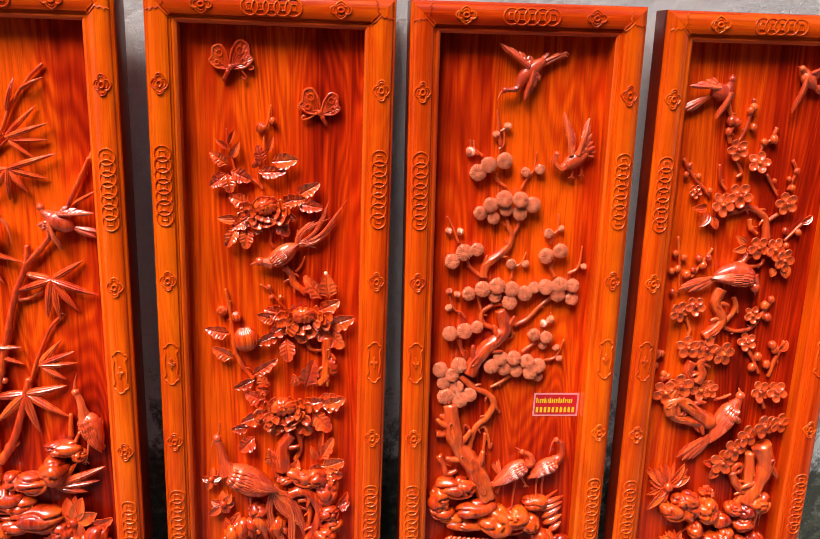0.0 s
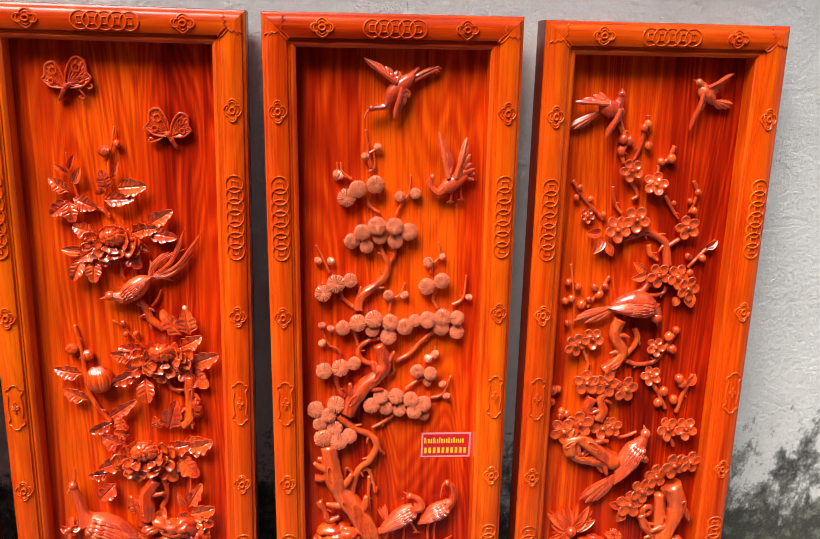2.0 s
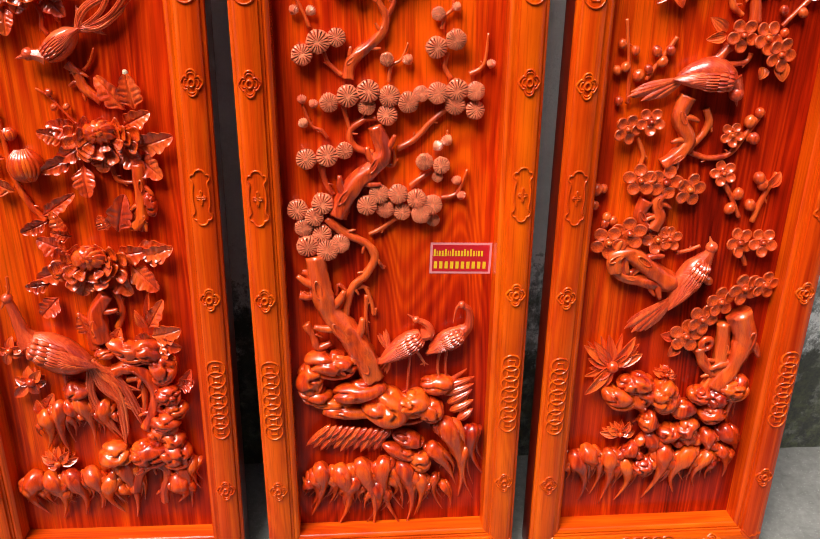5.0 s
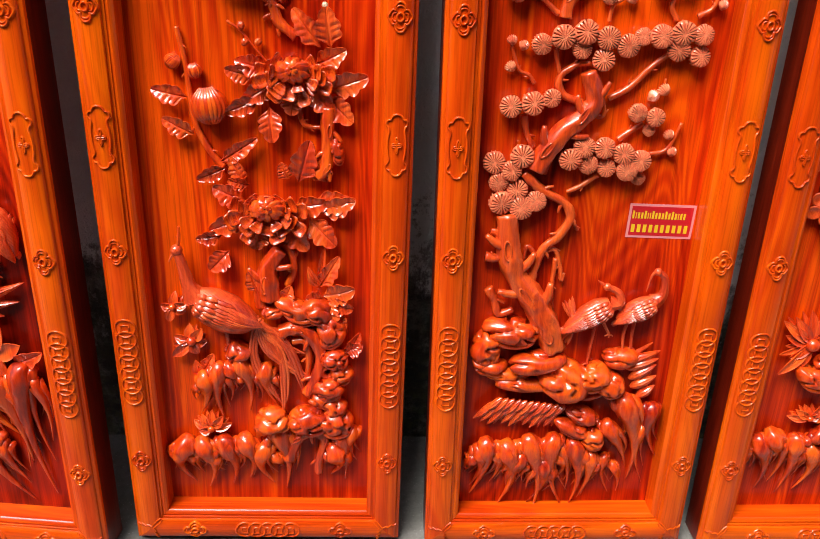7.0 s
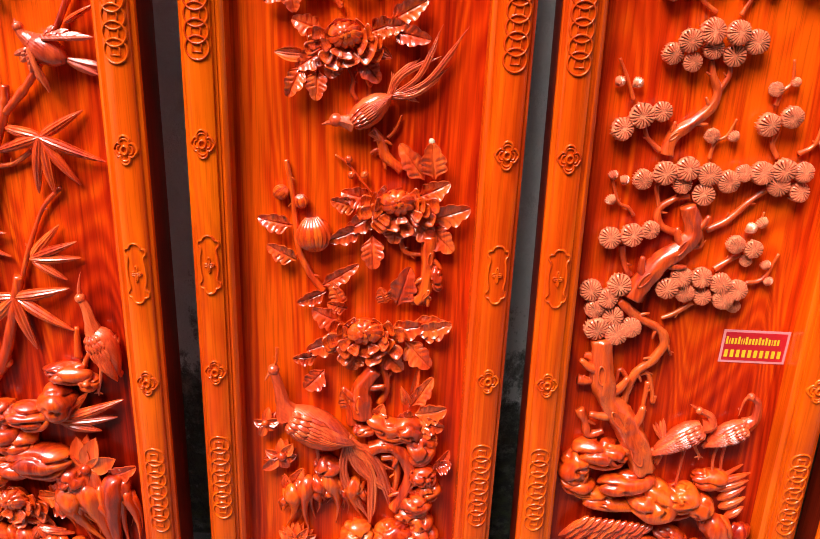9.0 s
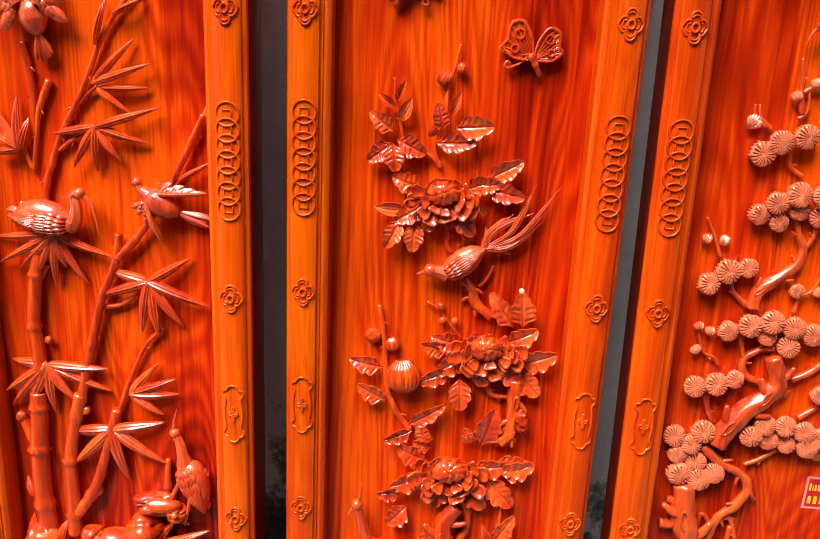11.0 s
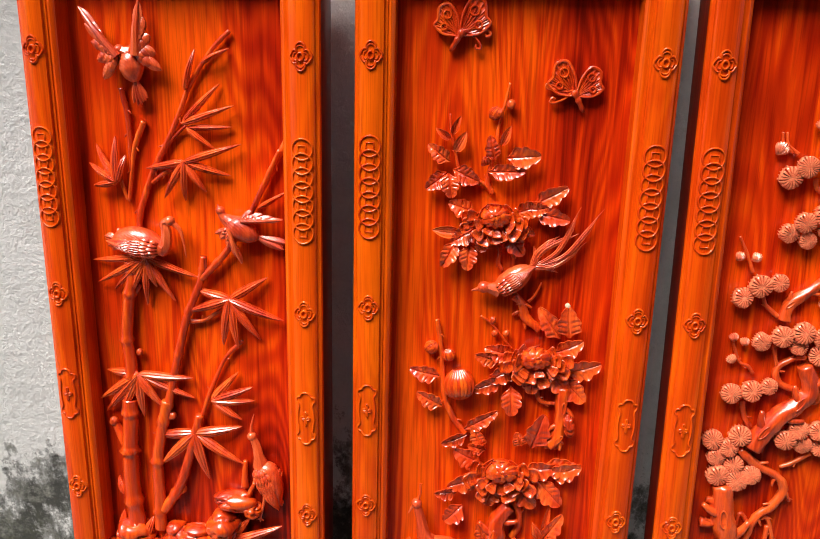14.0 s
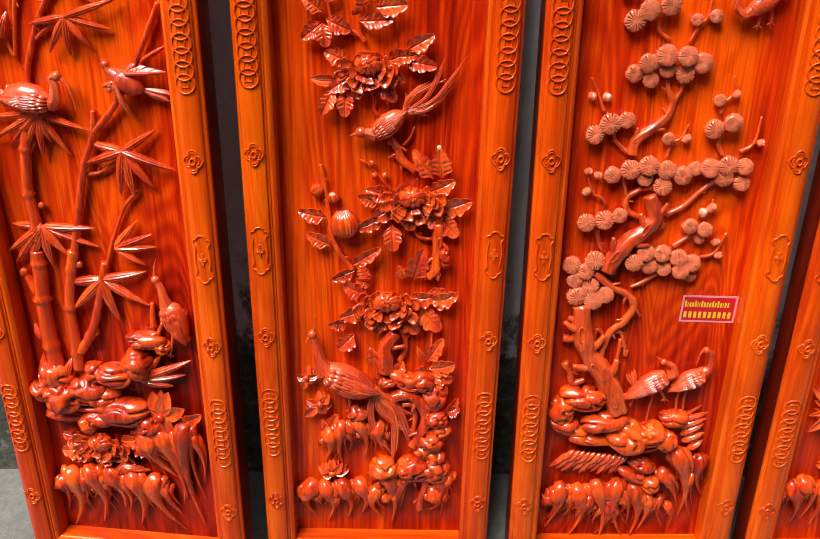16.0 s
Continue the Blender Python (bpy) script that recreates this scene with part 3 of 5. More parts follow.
def plum(p, r, d=17.0, turn=None):
    """A five-petalled blossom with cupped petals round a ringed eye."""
    bm = bmesh.new()
    turn = random.uniform(0, 1.2) if turn is None else turn
    c = at(p, d)
    q = r / 1000
    ball(bm, c + Vector((0, -0.0035, 0)), r * 0.2, r * 0.2, r * 0.26, level=2)
    tube(bm, [c + Vector((math.cos(a) * q * 0.25, -0.004, math.sin(a) * q * 0.25)) for a in [x * 0.6283 for x in range(11)]], [r * 0.065] * 3, seg=6, each=2)
    tube(bm, [c + Vector((0, 0.006, 0)), c + Vector((0, -0.0005, 0))], [r * 0.3, r * 0.34], seg=12, each=1)
    bloom = done("plum_blossom", bm, wood_blossom)
    tip = Matrix.Translation(c) @ Euler((random.uniform(-0.3, 0.1), 0, random.uniform(-0.25, 0.25))).to_matrix().to_4x4()
    for k in range(5):
        a = turn + 2 * math.pi * k / 5
        m = tip @ Matrix.Rotation(-a, 4, "Y") @ Matrix.Translation((q * 0.62, random.uniform(-0.0008, 0.0008), 0)) @ Matrix.Rotation(random.uniform(-0.1, 0.2), 4, "Z")
        share("petal", PETAL, bloom, m @ Matrix.Diagonal((q * 0.42, 0.007, q * 0.4, 1)))
    return bloom


def spoon_mesh():
    """A spoon-shaped petal of length 1 along +x and width 1, rolled rim, its tip curling out and back."""
    bm = bmesh.new()
    top, low = [], []
    rows, cols = 11, 8
    for i in range(rows + 1):
        u = i / rows
        wide = 0.34 + 0.66 * min(1, u / 0.62) ** 1.4
        if u > 0.62:
            wide *= math.sqrt(max(0.02, 1 - ((u - 0.62) / 0.39) ** 2))
        bend = max(0, u - 0.5) / 0.5
        cx, cy = u - 0.2 * bend ** 2.4, 0.2 * math.sin(math.pi * u * 0.9) + 0.3 * bend ** 1.8
        a, b = [], []
        for k in range(cols + 1):
            s = 2 * k / cols - 1
            rim = 0.17 * abs(s) ** 2.2 - (0.07 if abs(s) == 1 else 0)
            a.append(bm.verts.new((cx, -(cy + rim * wide), 0.5 * wide * s)))
            b.append(bm.verts.new((cx - 0.02, -(cy + rim * wide - 0.13), 0.5 * wide * s * 0.93)))
        top.append(a)
        low.append(b)
    close_plate(bm, top, low)
    bmesh.ops.recalc_face_normals(bm, faces=bm.faces)
    return mesh_of("petal", bm, wood_carved)


SPOON = spoon_mesh()


def spoon(parent, base, tip, wide, deep=0.8):
    """One curled petal from base to tip, wide in mm."""
    ahead = tip - base
    length = ahead.length
    ahead = ahead.normalized()
    out = Vector((0, -1, 0)) - ahead * -ahead.y
    out = out.normalized() if out.length > 1e-3 else Vector((0, 0, 1))
    side = ahead.cross(-out)
    m = Matrix((ahead * length, -out * (length * deep), side * (wide / 1000))).transposed().to_4x4()
    return share("petal", SPOON, parent, Matrix.Translation(base) @ m)


def peony(p, r, d=14.0):
    """A full bloom: a wrapped heart, a crown of curled tips round it and long drooping petals below."""
    bm = bmesh.new()
    c = at(p, d)
    q = r / 1000

    def polar(a, rho, h, lift=0.0):
        return c + Vector((math.cos(a) * rho * q, -h / 1000, (math.sin(a) * rho * 0.66 + lift) * q))
    ball(bm, polar(0, 0, 6, 0.14), r * 0.46, r * 0.36, 18, level=3)
    bloom = done("peony_bloom", bm)
    # the heart: petals wrapped over it, meeting off centre
    for k in range(11):
        a = 2 * math.pi * (k + random.uniform(-0.2, 0.2)) / 11
        b = bmesh.new()
        tube(b, [polar(a, 0.46, 5, 0.12), polar(a + 0.12, 0.42, 15, 0.14), polar(a + 0.3, 0.28, 22, 0.17), polar(a + 0.5, 0.07, 25, 0.2)], [r * 0.06, r * 0.115, r * 0.105, r * 0.04], seg=8, each=4, flat=0.6)
        sub("petal", b, bloom)
    for k in range(6):
        a = 2 * math.pi * k / 6 + 0.4
        b = bmesh.new()
        tube(b, [polar(a, 0.24, 22, 0.18), polar(a + 0.5, 0.12, 26, 0.2), polar(a + 1.1, 0.03, 27, 0.22)], [r * 0.03, r * 0.07, r * 0.03], seg=7, each=3, flat=0.7)
        sub("petal", b, bloom)
    # three tiers of curled petals, longer towards the bottom
    for count, start, end, h0, h1, wide, first in ((9, 0.36, 0.78, 9, 15, 0.42, 0.1), (10, 0.44, 1.06, 4, 10, 0.5, 0.3), (9, 0.5, 1.34, 0, 5, 0.46, 0.0)):
        for k in range(count):
            a = first + 2 * math.pi * (k + random.uniform(-0.2, 0.2)) / count
            droop = 1.0 - 0.16 * math.sin(a)
            if end > 1.2 and math.sin(a) > 0.55:
                continue
            reach = end * droop * random.uniform(0.9, 1.12)
            sway = random.uniform(-0.14, 0.14)
            spoon(bloom, polar(a, start, h0 + random.uniform(-1, 1), 0.06), polar(a + sway, reach, h1 + random.uniform(-2, 3), 0.02), r * wide * random.uniform(0.85, 1.15), random.uniform(0.6, 1.0))
    for a, reach in ((0.35, 1.75), (2.75, 1.7), (3.75, 1.8), (4.5, 1.5), (5.5, 1.8)):
        a += random.uniform(-0.2, 0.2)
        near = (p[0] + math.cos(a) * r * 0.7, p[1] + math.sin(a) * r * 0.5)
        far = (p[0] + math.cos(a) * r * reach * 0.9, p[1] + math.sin(a) * r * reach * 0.72)
        leaf(near, far, r * 0.42, 6, 12)
    return bloom


def globe(p, r, d=16.0):
    """A closed bloom wrapped in broad petals that sweep over it to one side."""
    bm = bmesh.new()
    ball(bm, at(p, d - 3), r * 0.9, r * 0.88, r * 0.8, level=3)
    bloom = done("round_bud", bm)
    lean = random.uniform(-0.6, 0.6)
    head = 1.3 + lean
    for k in range(9):
        o = (k - 4) / 4.6
        line = []
        for j in range(6):
            f = j / 5
            x = o * math.sin(math.pi * (0.12 + 0.76 * f)) * 0.9
            y = 0.92 - 1.84 * f
            h = math.sqrt(max(0.03, 1 - min(1, x * x + y * y)))
            ca, sa = math.cos(head - 1.57), math.sin(head - 1.57)
            line.append(at((p[0] + r * (x * ca - y * sa), p[1] + r * (x * sa + y * ca)), d - 3 + r * 0.82 * h))
        b = bmesh.new()
        tube(b, line, [r * 0.07, r * 0.12, r * 0.14, r * 0.12, r * 0.05], seg=8, each=3, flat=0.7)
        sub("petal", b, bloom)
    return bloom


def lily(c, tips, w=13.0, d=20.0, eye=5.0):
    """A blossom or tuft of pointed petals round a small eye."""
    bm = bmesh.new()
    ball(bm, at(c, d), eye, eye, eye, level=2)
    bloom = done("pointed_blossom", bm)
    for k, tip in enumerate(tips):
        b = bmesh.new()
        blade(b, at(c, d - 3), at(tip, d - 8 + 4 * (k % 2)), w * 0.9, lift=5, crease=4.2, belly=0.5, rows=9, cols=8, ridges=0.5)
        sub("petal", b, bloom, wood_leaf)
        if k:
            between = Vector(c[:2]).lerp((Vector(tip[:2]) + Vector(tips[k - 1][:2])) / 2, 1.05)
            b = bmesh.new()
            blade(b, at(c, d - 6), at(between, d - 10), w * 0.6, lift=4, crease=3, belly=0.45, rows=8, cols=6)
            sub("petal", b, bloom, wood_leaf)
    return bloom


def bamboo(points, r0, r1, nodes=4, d=12.0):
    bm = bmesh.new()
    n = 10 * (len(points) - 1)
    line = curve_points([at(p, d) for p in points], 10)
    radii = [(r0 + (r1 - r0) * k / n) * (1 + 0.4 * max(0, 1 - abs(((k / n * nodes) % 1.0) - 0.5) * 14) - 0.12 * max(0, 1 - abs(((k / n * nodes) % 1.0) - 0.58) * 12)) for k in range(n + 1)]
    tube(bm, line, radii, seg=10, each=1)
    return done("bamboo_stalk", bm)


def boulder(p, rx, rz, d=12.0, turn=0.0, deep=None):
    """A rock worn smooth by water, with winding clefts, and a curled lip along one side."""
    bm = bmesh.new()
    thick = deep or min(rx, rz) * 0.9 + 7
    ball(bm, at(p, d), rx * 1.06, rz * 1.06, thick, turn=turn, lumps=0.5, level=4, seed=random.uniform(0, 9))
    c, s = math.cos(radians(-turn)), math.sin(radians(-turn))
    first = random.choice((3.6, 4.2))
    line = []
    for k in range(7):
        a = first + 2.4 * k / 6
        u, v = rx * 0.95 * math.cos(a), rz * 1.0 * math.sin(a)
        line.append(at((p[0] + u * c - v * s, p[1] + u * s + v * c), d + thick * (0.35 if 0 < k < 6 else 0.1)))
    w = min(rx, rz) * 0.24
    tube(bm, line, [w * 0.3, w, w * 1.2, w * 0.9, w * 0.2], seg=9, each=4)
    return done("rock", bm)


def drip(top, foot, w, d=15.0):
    """A water-worn rock: a round shoulder that runs out into curved claws."""
    bm = bmesh.new()
    t, f = Vector(top), Vector(foot)
    f = t.lerp(f, 1.12)
    lean = random.choice((1, 1, -1))
    for shift, size, reach, rise in ((0, 0.9, 1.08, 5), (-0.4, 0.46, 0.62, 2), (0.42, 0.52, 0.78, 1)):
        bow = Vector((random.uniform(0.25, 0.6) * w * lean, 0))
        a = t + Vector((shift * w, random.uniform(-0.15, 0.12) * w))
        b = t.lerp(f, reach) + Vector((shift * w * 0.75, 0))
        q = w * size
        tube(bm, [at((a.x - bow.x * 0.5, a.y + q * 0.62), d - 9 + rise * 0.5), at((a.x, a.y + q * 0.1), d + rise), at(a.lerp(b, 0.3) + bow * 0.6, d + rise * 0.6 - 2), at(a.lerp(b, 0.62) + bow * 0.5, d * 0.6 + rise * 0.4), at(b - bow * 0.4, 4)],
             [q * 0.22, q * 0.5, q * 0.58, q * 0.42, q * 0.25, q * 0.16, q * 0.09, q * 0.02], seg=14, each=6, rough=0.22, grooves=0.2)
    return done("rock", bm)


def drips(w, *pairs):
    for top, foot in pairs:
        drip(top, foot, w * random.uniform(0.85, 1.15))
        for side in (-w * 0.55, w * 0.55):
            low = random.uniform(0.5, 0.9)
            drip((top[0] + side, top[1] - w * random.uniform(0.2, 0.6)), ((top[0] + foot[0]) / 2 + side * 1.15, top[1] * (1 - low) + foot[1] * low), w * random.uniform(0.45, 0.65), 13)


def hollow(p, rx, rz, d=16.0):
    """A hole worn through the rock: an uneven lip round a pit."""
    bm = bmesh.new()
    tube(bm, [at((p[0] + rx * math.cos(a), p[1] + rz * math.sin(a)), d + 2 * math.sin(a)) for a in [2 * math.pi * k / 10 for k in range(11)]], [3.6, 5.5, 7.0, 5.0, 3.6], seg=10, each=4, rough=0.3)
    return done("rock", bm)


def feathers(host, root, tip, trail, n, w, d):
    """A spread wing: long blades from the shoulder to a line between tip and trail, two rows of coverts over them."""
    root, tip, trail = Vector(root), Vector(tip), Vector(trail)
    n += 2
    for row, (reach, count, wide, high) in enumerate(((1.0, n, 0.75, 0), (0.66, n - 1, 0.72, 2.2), (0.4, n - 2, 0.66, 4.0))):
        for k in range(count):
            s = k / max(1, count - 1)
            end = tip.lerp(trail, s) + (trail - tip) * (0.1 * (k % 2) * (0 < s < 1))
            start = root.lerp(tip, 0.3 * (1 - s))
            b = bmesh.new()
            blade(b, at(start, d - 1 - 2 * s + high), at(start.lerp(end, reach), d - 5 + high + 1.5 * (k % 2)), w * wide, lift=3, crease=-2.6, belly=0.62, rows=8, cols=6, thick=2.5)
            sub("feather", b, host, wood_plumage)
    edge = root.lerp(tip, 0.5)
    b = bmesh.new()
    tube(b, [at(root, d + 2), at(edge, d + 4), at(tip, d - 3)], [w * 0.42, w * 0.3, w * 0.08], seg=8, each=4)
    sub("wing_edge", b, host, wood_plumage)


def bird(name, body, r, neck, head, beak, wings=(), tail=(), tail_w=9.0, legs=(), d=16.0, folded=True, head_r=None):
    """A carved bird. body: tail end to breast; wings: (root, tip, trail, feathers, width)."""
    bm = bmesh.new()
    girth = [0.25, 0.75, 1.0, 0.95, 0.55]
    tube(bm, [at(p, d) for p in body], [r * g for g in girth], seg=16, each=7, flat=0.85)
    hr = head_r or r * 0.42
    tube(bm, [at(body[-1], d)] + [at(p, d + 3) for p in neck] + [at(head, d + 4)], [r * 0.66 + (hr * 0.72 - r * 0.66) * (k / (len(neck) + 1)) ** 0.4 for k in range(len(neck) + 2)], seg=12, each=6, grooves=0.12)
    ball(bm, at(head, d + 4), hr, hr, hr, level=3)
    host = done(name, bm, wood_plumage)
    b = bmesh.new()
    tube(b, [at(head, d + 4)] + [at(p, d + 3) for p in beak], [hr * 0.6, hr * 0.34, hr * 0.06], seg=8, each=3)
    sub("beak", b, host, wood_plumage)
    a, b1 = Vector(body[0]), Vector(body[-1])
    for tip in tail:
        e = Vector(tip)
        side = Vector((-(e - a).y, (e - a).x)) * random.choice((-0.1, 0.1))
        across = side.normalized() * (tail_w * 0.3)
        root = a.lerp(Vector(body[1]), 0.6)
        for k in (-1, 0, 1):
            b = bmesh.new()
            if name in ("peacock", "long_tailed_bird"):
                end = e - side * 0.5 + across * k - (e - a) * (0.07 * (k + 1))
                tube(b, [at(a + across * k, d), at(a.lerp(e, 0.35) + side + across * k, d + 2 - abs(k)), at(a.lerp(e, 0.7) + side * 0.3 + across * k * 1.1, d - 1 - abs(k)), at(end, d - 5)], [tail_w * 0.14, tail_w * 0.19, tail_w * 0.22, tail_w * 0.17, tail_w * 0.03], seg=10, each=6, grooves=0.2)
            else:
                blade(b, at(root, d + 1), at(e + across * k - (e - a) * (0.1 * abs(k)), d - 4 + (1 - abs(k)) * 2), tail_w * 0.5, lift=1.5, crease=-2.4, belly=0.7, rows=9, cols=6, thick=3)
            sub("tail_feather", b, host, wood_plumage)
    if folded:
        over = Vector((-(b1 - a).y, (b1 - a).x)).normalized()

        def on_body(s, o, h):
            q = a.lerp(b1, s) + over * (r * o * profile_at(girth, min(1, max(0, s))) * 0.92)
            return at(q, d + 0.85 * r * profile_at(girth, min(1, max(0, s))) * math.sqrt(max(0.04, 1 - o * o)) + h)
        for s0, s1, count, wide, high in ((0.66, -0.12, 9, 0.2, 0.0), (0.8, 0.36, 8, 0.21, 1.6), (0.9, 0.62, 6, 0.27, 2.8), (0.98, 0.78, 5, 0.3, 3.4)):
            for k in range(count):
                o = 0.78 - 1.5 * k / (count - 1)
                b = bmesh.new()
                blade(b, on_body(s0, o, high - 1), on_body(s1 + 0.06 * abs(o), o * (0.55 if s1 < 0 else 0.95), high + 1.6), r * wide, lift=0.36 * r if s1 < 0 else 0.14 * r, crease=-3.4, belly=0.64, rows=8, cols=6, thick=3)
                sub("feather", b, host, wood_plumage)
    for root, tip, trail, count, w in wings:
        feathers(host, root, tip, trail, count, w, d + r * 0.45)
    for leg in legs:
        b = bmesh.new()
        tube(b, [at(p, d - 3) for p in leg], [3.2, 2.4], seg=7, each=3)
        foot = Vector(leg[-1])
        for x in (-7, 0, 7):
            tube(b, [at(foot, d - 3), at(foot + Vector((x, -4 if x else -7)), d - 4)], [2.2, 1.0], seg=5, each=2)
        sub("leg", b, host, wood_plumage)
    return host


def butterfly(head, end, wings, feelers):
    bm = bmesh.new()
    h, e0 = Vector(head), Vector(end)
    tube(bm, [at(head, 13), at(h.lerp(e0, 0.3), 14), at(h.lerp(e0, 0.6), 12), at(end, 6)], [5.0, 6.2, 3.6, 5.0, 3.6, 4.2, 1.6], seg=10, each=6)
    host = done("butterfly", bm)
    for tip, trail in wings:
        t, q = Vector(tip), Vector(trail)
        root = h.lerp(e0, 0.25)
        mid = (t.lerp(q, 0.35) - root) * 1.0
        side = Vector((-mid.y, mid.x)) * 0.52
        if side.dot(t - q) < 0:
            side = -side
        outline = curve_points([root, root + mid * 0.45 + side * 0.55, root + mid * 0.98 + side * 0.72, root + mid * 1.12 + side * 0.1, root + mid * 0.86 - side * 0.45, root + mid * 0.8 - side * 0.85, root + mid * 0.36 - side * 0.72, root], 6)
        bm = bmesh.new()
        top, low = [], []
        for k, e in enumerate(outline):
            scallop = 1 + (0.05 * math.cos(k * 2.1) if 8 < k < 32 else 0)
            fold = 1.3 * math.cos(k * 2.1)
            rows = [root + (e - root) * (v / 6 * scallop) for v in range(7)]
            top.append([bm.verts.new(at(p, 8 + 5 * (v / 6) ** 0.5 + fold * v / 6)) for v, p in enumerate(rows)])
            low.append([bm.verts.new(at(p, 3)) for p in rows])
        for k in range(len(outline) - 1):
            for v in range(6):
                bm.faces.new((top[k][v], top[k + 1][v], top[k + 1][v + 1], top[k][v + 1]))
                bm.faces.new((low[k][v + 1], low[k + 1][v + 1], low[k + 1][v], low[k][v]))
            bm.faces.new((top[k][6], top[k + 1][6], low[k + 1][6], low[k][6]))
        tube(bm, [at(p, 13) for p in outline[::3]], [1.0, 2.2, 2.6, 2.4, 2.2, 1.8, 1.0], seg=7, each=3)
        for spot, size in ((root + mid * 0.78 + side * 0.22, 0.13), (root + mid * 0.55 - side * 0.42, 0.1)):
            tube(bm, [at(spot + Vector((math.cos(a), math.sin(a))) * size * mid.length, 14) for a in [x * 0.9 for x in range(8)]], [1.3, 1.5, 1.3], seg=6, each=3)
        for k in range(5):
            g = root + mid * 0.86 + side * (0.5 - 0.26 * k)
            tube(bm, [at(root, 9), at(root.lerp(g, 0.5), 12.5), at(g, 14)], [1.5, 1.2, 0.8], seg=5, each=2)
        sub("wing", bm, host)
    for p in feelers:
        q = Vector(p)
        way = (q - h).normalized()
        turn = Vector((-way.y, way.x))
        b = bmesh.new()
        tube(b, [at(h, 11), at(h.lerp(q, 0.5) + turn * 3, 11), at(q, 10), at(q + way * 4 - turn * 5, 10), at(q - way * 2 - turn * 8, 10), at(q - way * 4 - turn * 4, 10)], [1.7, 1.7, 2.0, 2.2, 1.8], seg=7, each=4)
        sub("feeler", b, host)
    return host


# ---- raised ornament on the mouldings ----
MID = 0.026


def on_face(a, b, h):
    """A point on the moulding: a across it from the middle, b along it, h above the wood."""
    u = min(max((MID + a - 0.008) / 0.036, 0), 1)
    return Vector((a, 0.0005 - 0.0045 * math.sin(math.pi * u) ** 0.8 - h, b))


def bead(bm, line, w=0.0016, h=0.0017, closed=True):
    """A narrow raised line laid on the moulding."""
    w, h = w * 1.5, h * 1.45
    n = len(line)
    rings = []
    for i, (a, b) in enumerate(line):
        p, q = line[(i - 1) % n] if closed or i else line[i], line[(i + 1) % n] if closed or i < n - 1 else line[i]
        t = Vector((q[0] - p[0], q[1] - p[1]))
        t = t.normalized() if t.length > 1e-9 else Vector((1, 0))
        s = Vector((-t.y, t.x))
        rings.append([bm.verts.new(on_face(a + s.x * k * w, b + s.y * k * w, g)) for k, g in ((-1, -0.001), (-0.55, h * 0.85), (0, h), (0.55, h * 0.85), (1, -0.001))])
    for i in range(n if closed else n - 1):
        a, b = rings[i], rings[(i + 1) % n]
        for k in range(4):
            bm.faces.new((a[k], a[k + 1], b[k + 1], b[k]))


def loop(rx, rz, n=28, c=(0, 0)):
    out = []
    for k in range(n):
        t = 2 * math.pi * k / n
        out.append((c[0] + rx * math.cos(t), c[1] + rz * math.sin(t)))
    return out


def rosette_mesh():
    """A four-lobed flower round a ring, pointed at its sides."""
    bm = bmesh.new()
    line = []
    for k in range(72):
        t = 2 * math.pi * k / 72
        f = 0.0082 + 0.0066 * abs(math.cos(2 * t)) ** 0.45
        line.append((f * math.cos(t) * (1.0 + 0.12 * max(0, abs(math.cos(t)) - 0.97) / 0.03), 1.34 * f * math.sin(t)))
    bead(bm, line, 0.0014, 0.0018)
    bead(bm, loop(0.0046, 0.0056, 18), 0.0014, 0.0024)
    for s in (-1, 1):
        bead(bm, [(x, s * y) for x, y in ((-0.0058, 0.0075), (-0.0058, 0.0125), (-0.002, 0.0152), (0.002, 0.0152), (0.0058, 0.0125), (0.0058, 0.0075))], 0.0011, 0.0014, False)
        bead(bm, [(s * x, y) for x, y in ((0.0062, -0.0055), (0.0098, -0.0048), (0.0112, 0), (0.0098, 0.0048), (0.0062, 0.0055))], 0.0011, 0.0014, False)
        bead(bm, [(s * 0.0148, 0), (s * 0.0172, 0)], 0.0014, 0.0012, False)
    bmesh.ops.recalc_face_normals(bm, faces=bm.faces)
    return mesh_of("rosette", bm, wood_stile)


def chain_mesh(count, gap):
    bm = bmesh.new()
    for k in range(count):
        z = (k - (count - 1) / 2) * gap
        bead(bm, loop(0.0158, 0.0158, 26, (0, z)), 0.0013, 0.0016 + 0.0003 * (k % 2))
        bead(bm, [(-0.006, z - 0.0055), (0.006, z - 0.0055), (0.006, z + 0.0055), (-0.006, z + 0.0055)], 0.0011, 0.0014)
    bmesh.ops.recalc_face_normals(bm, faces=bm.faces)
    return mesh_of("coin_chain", bm, wood_stile)


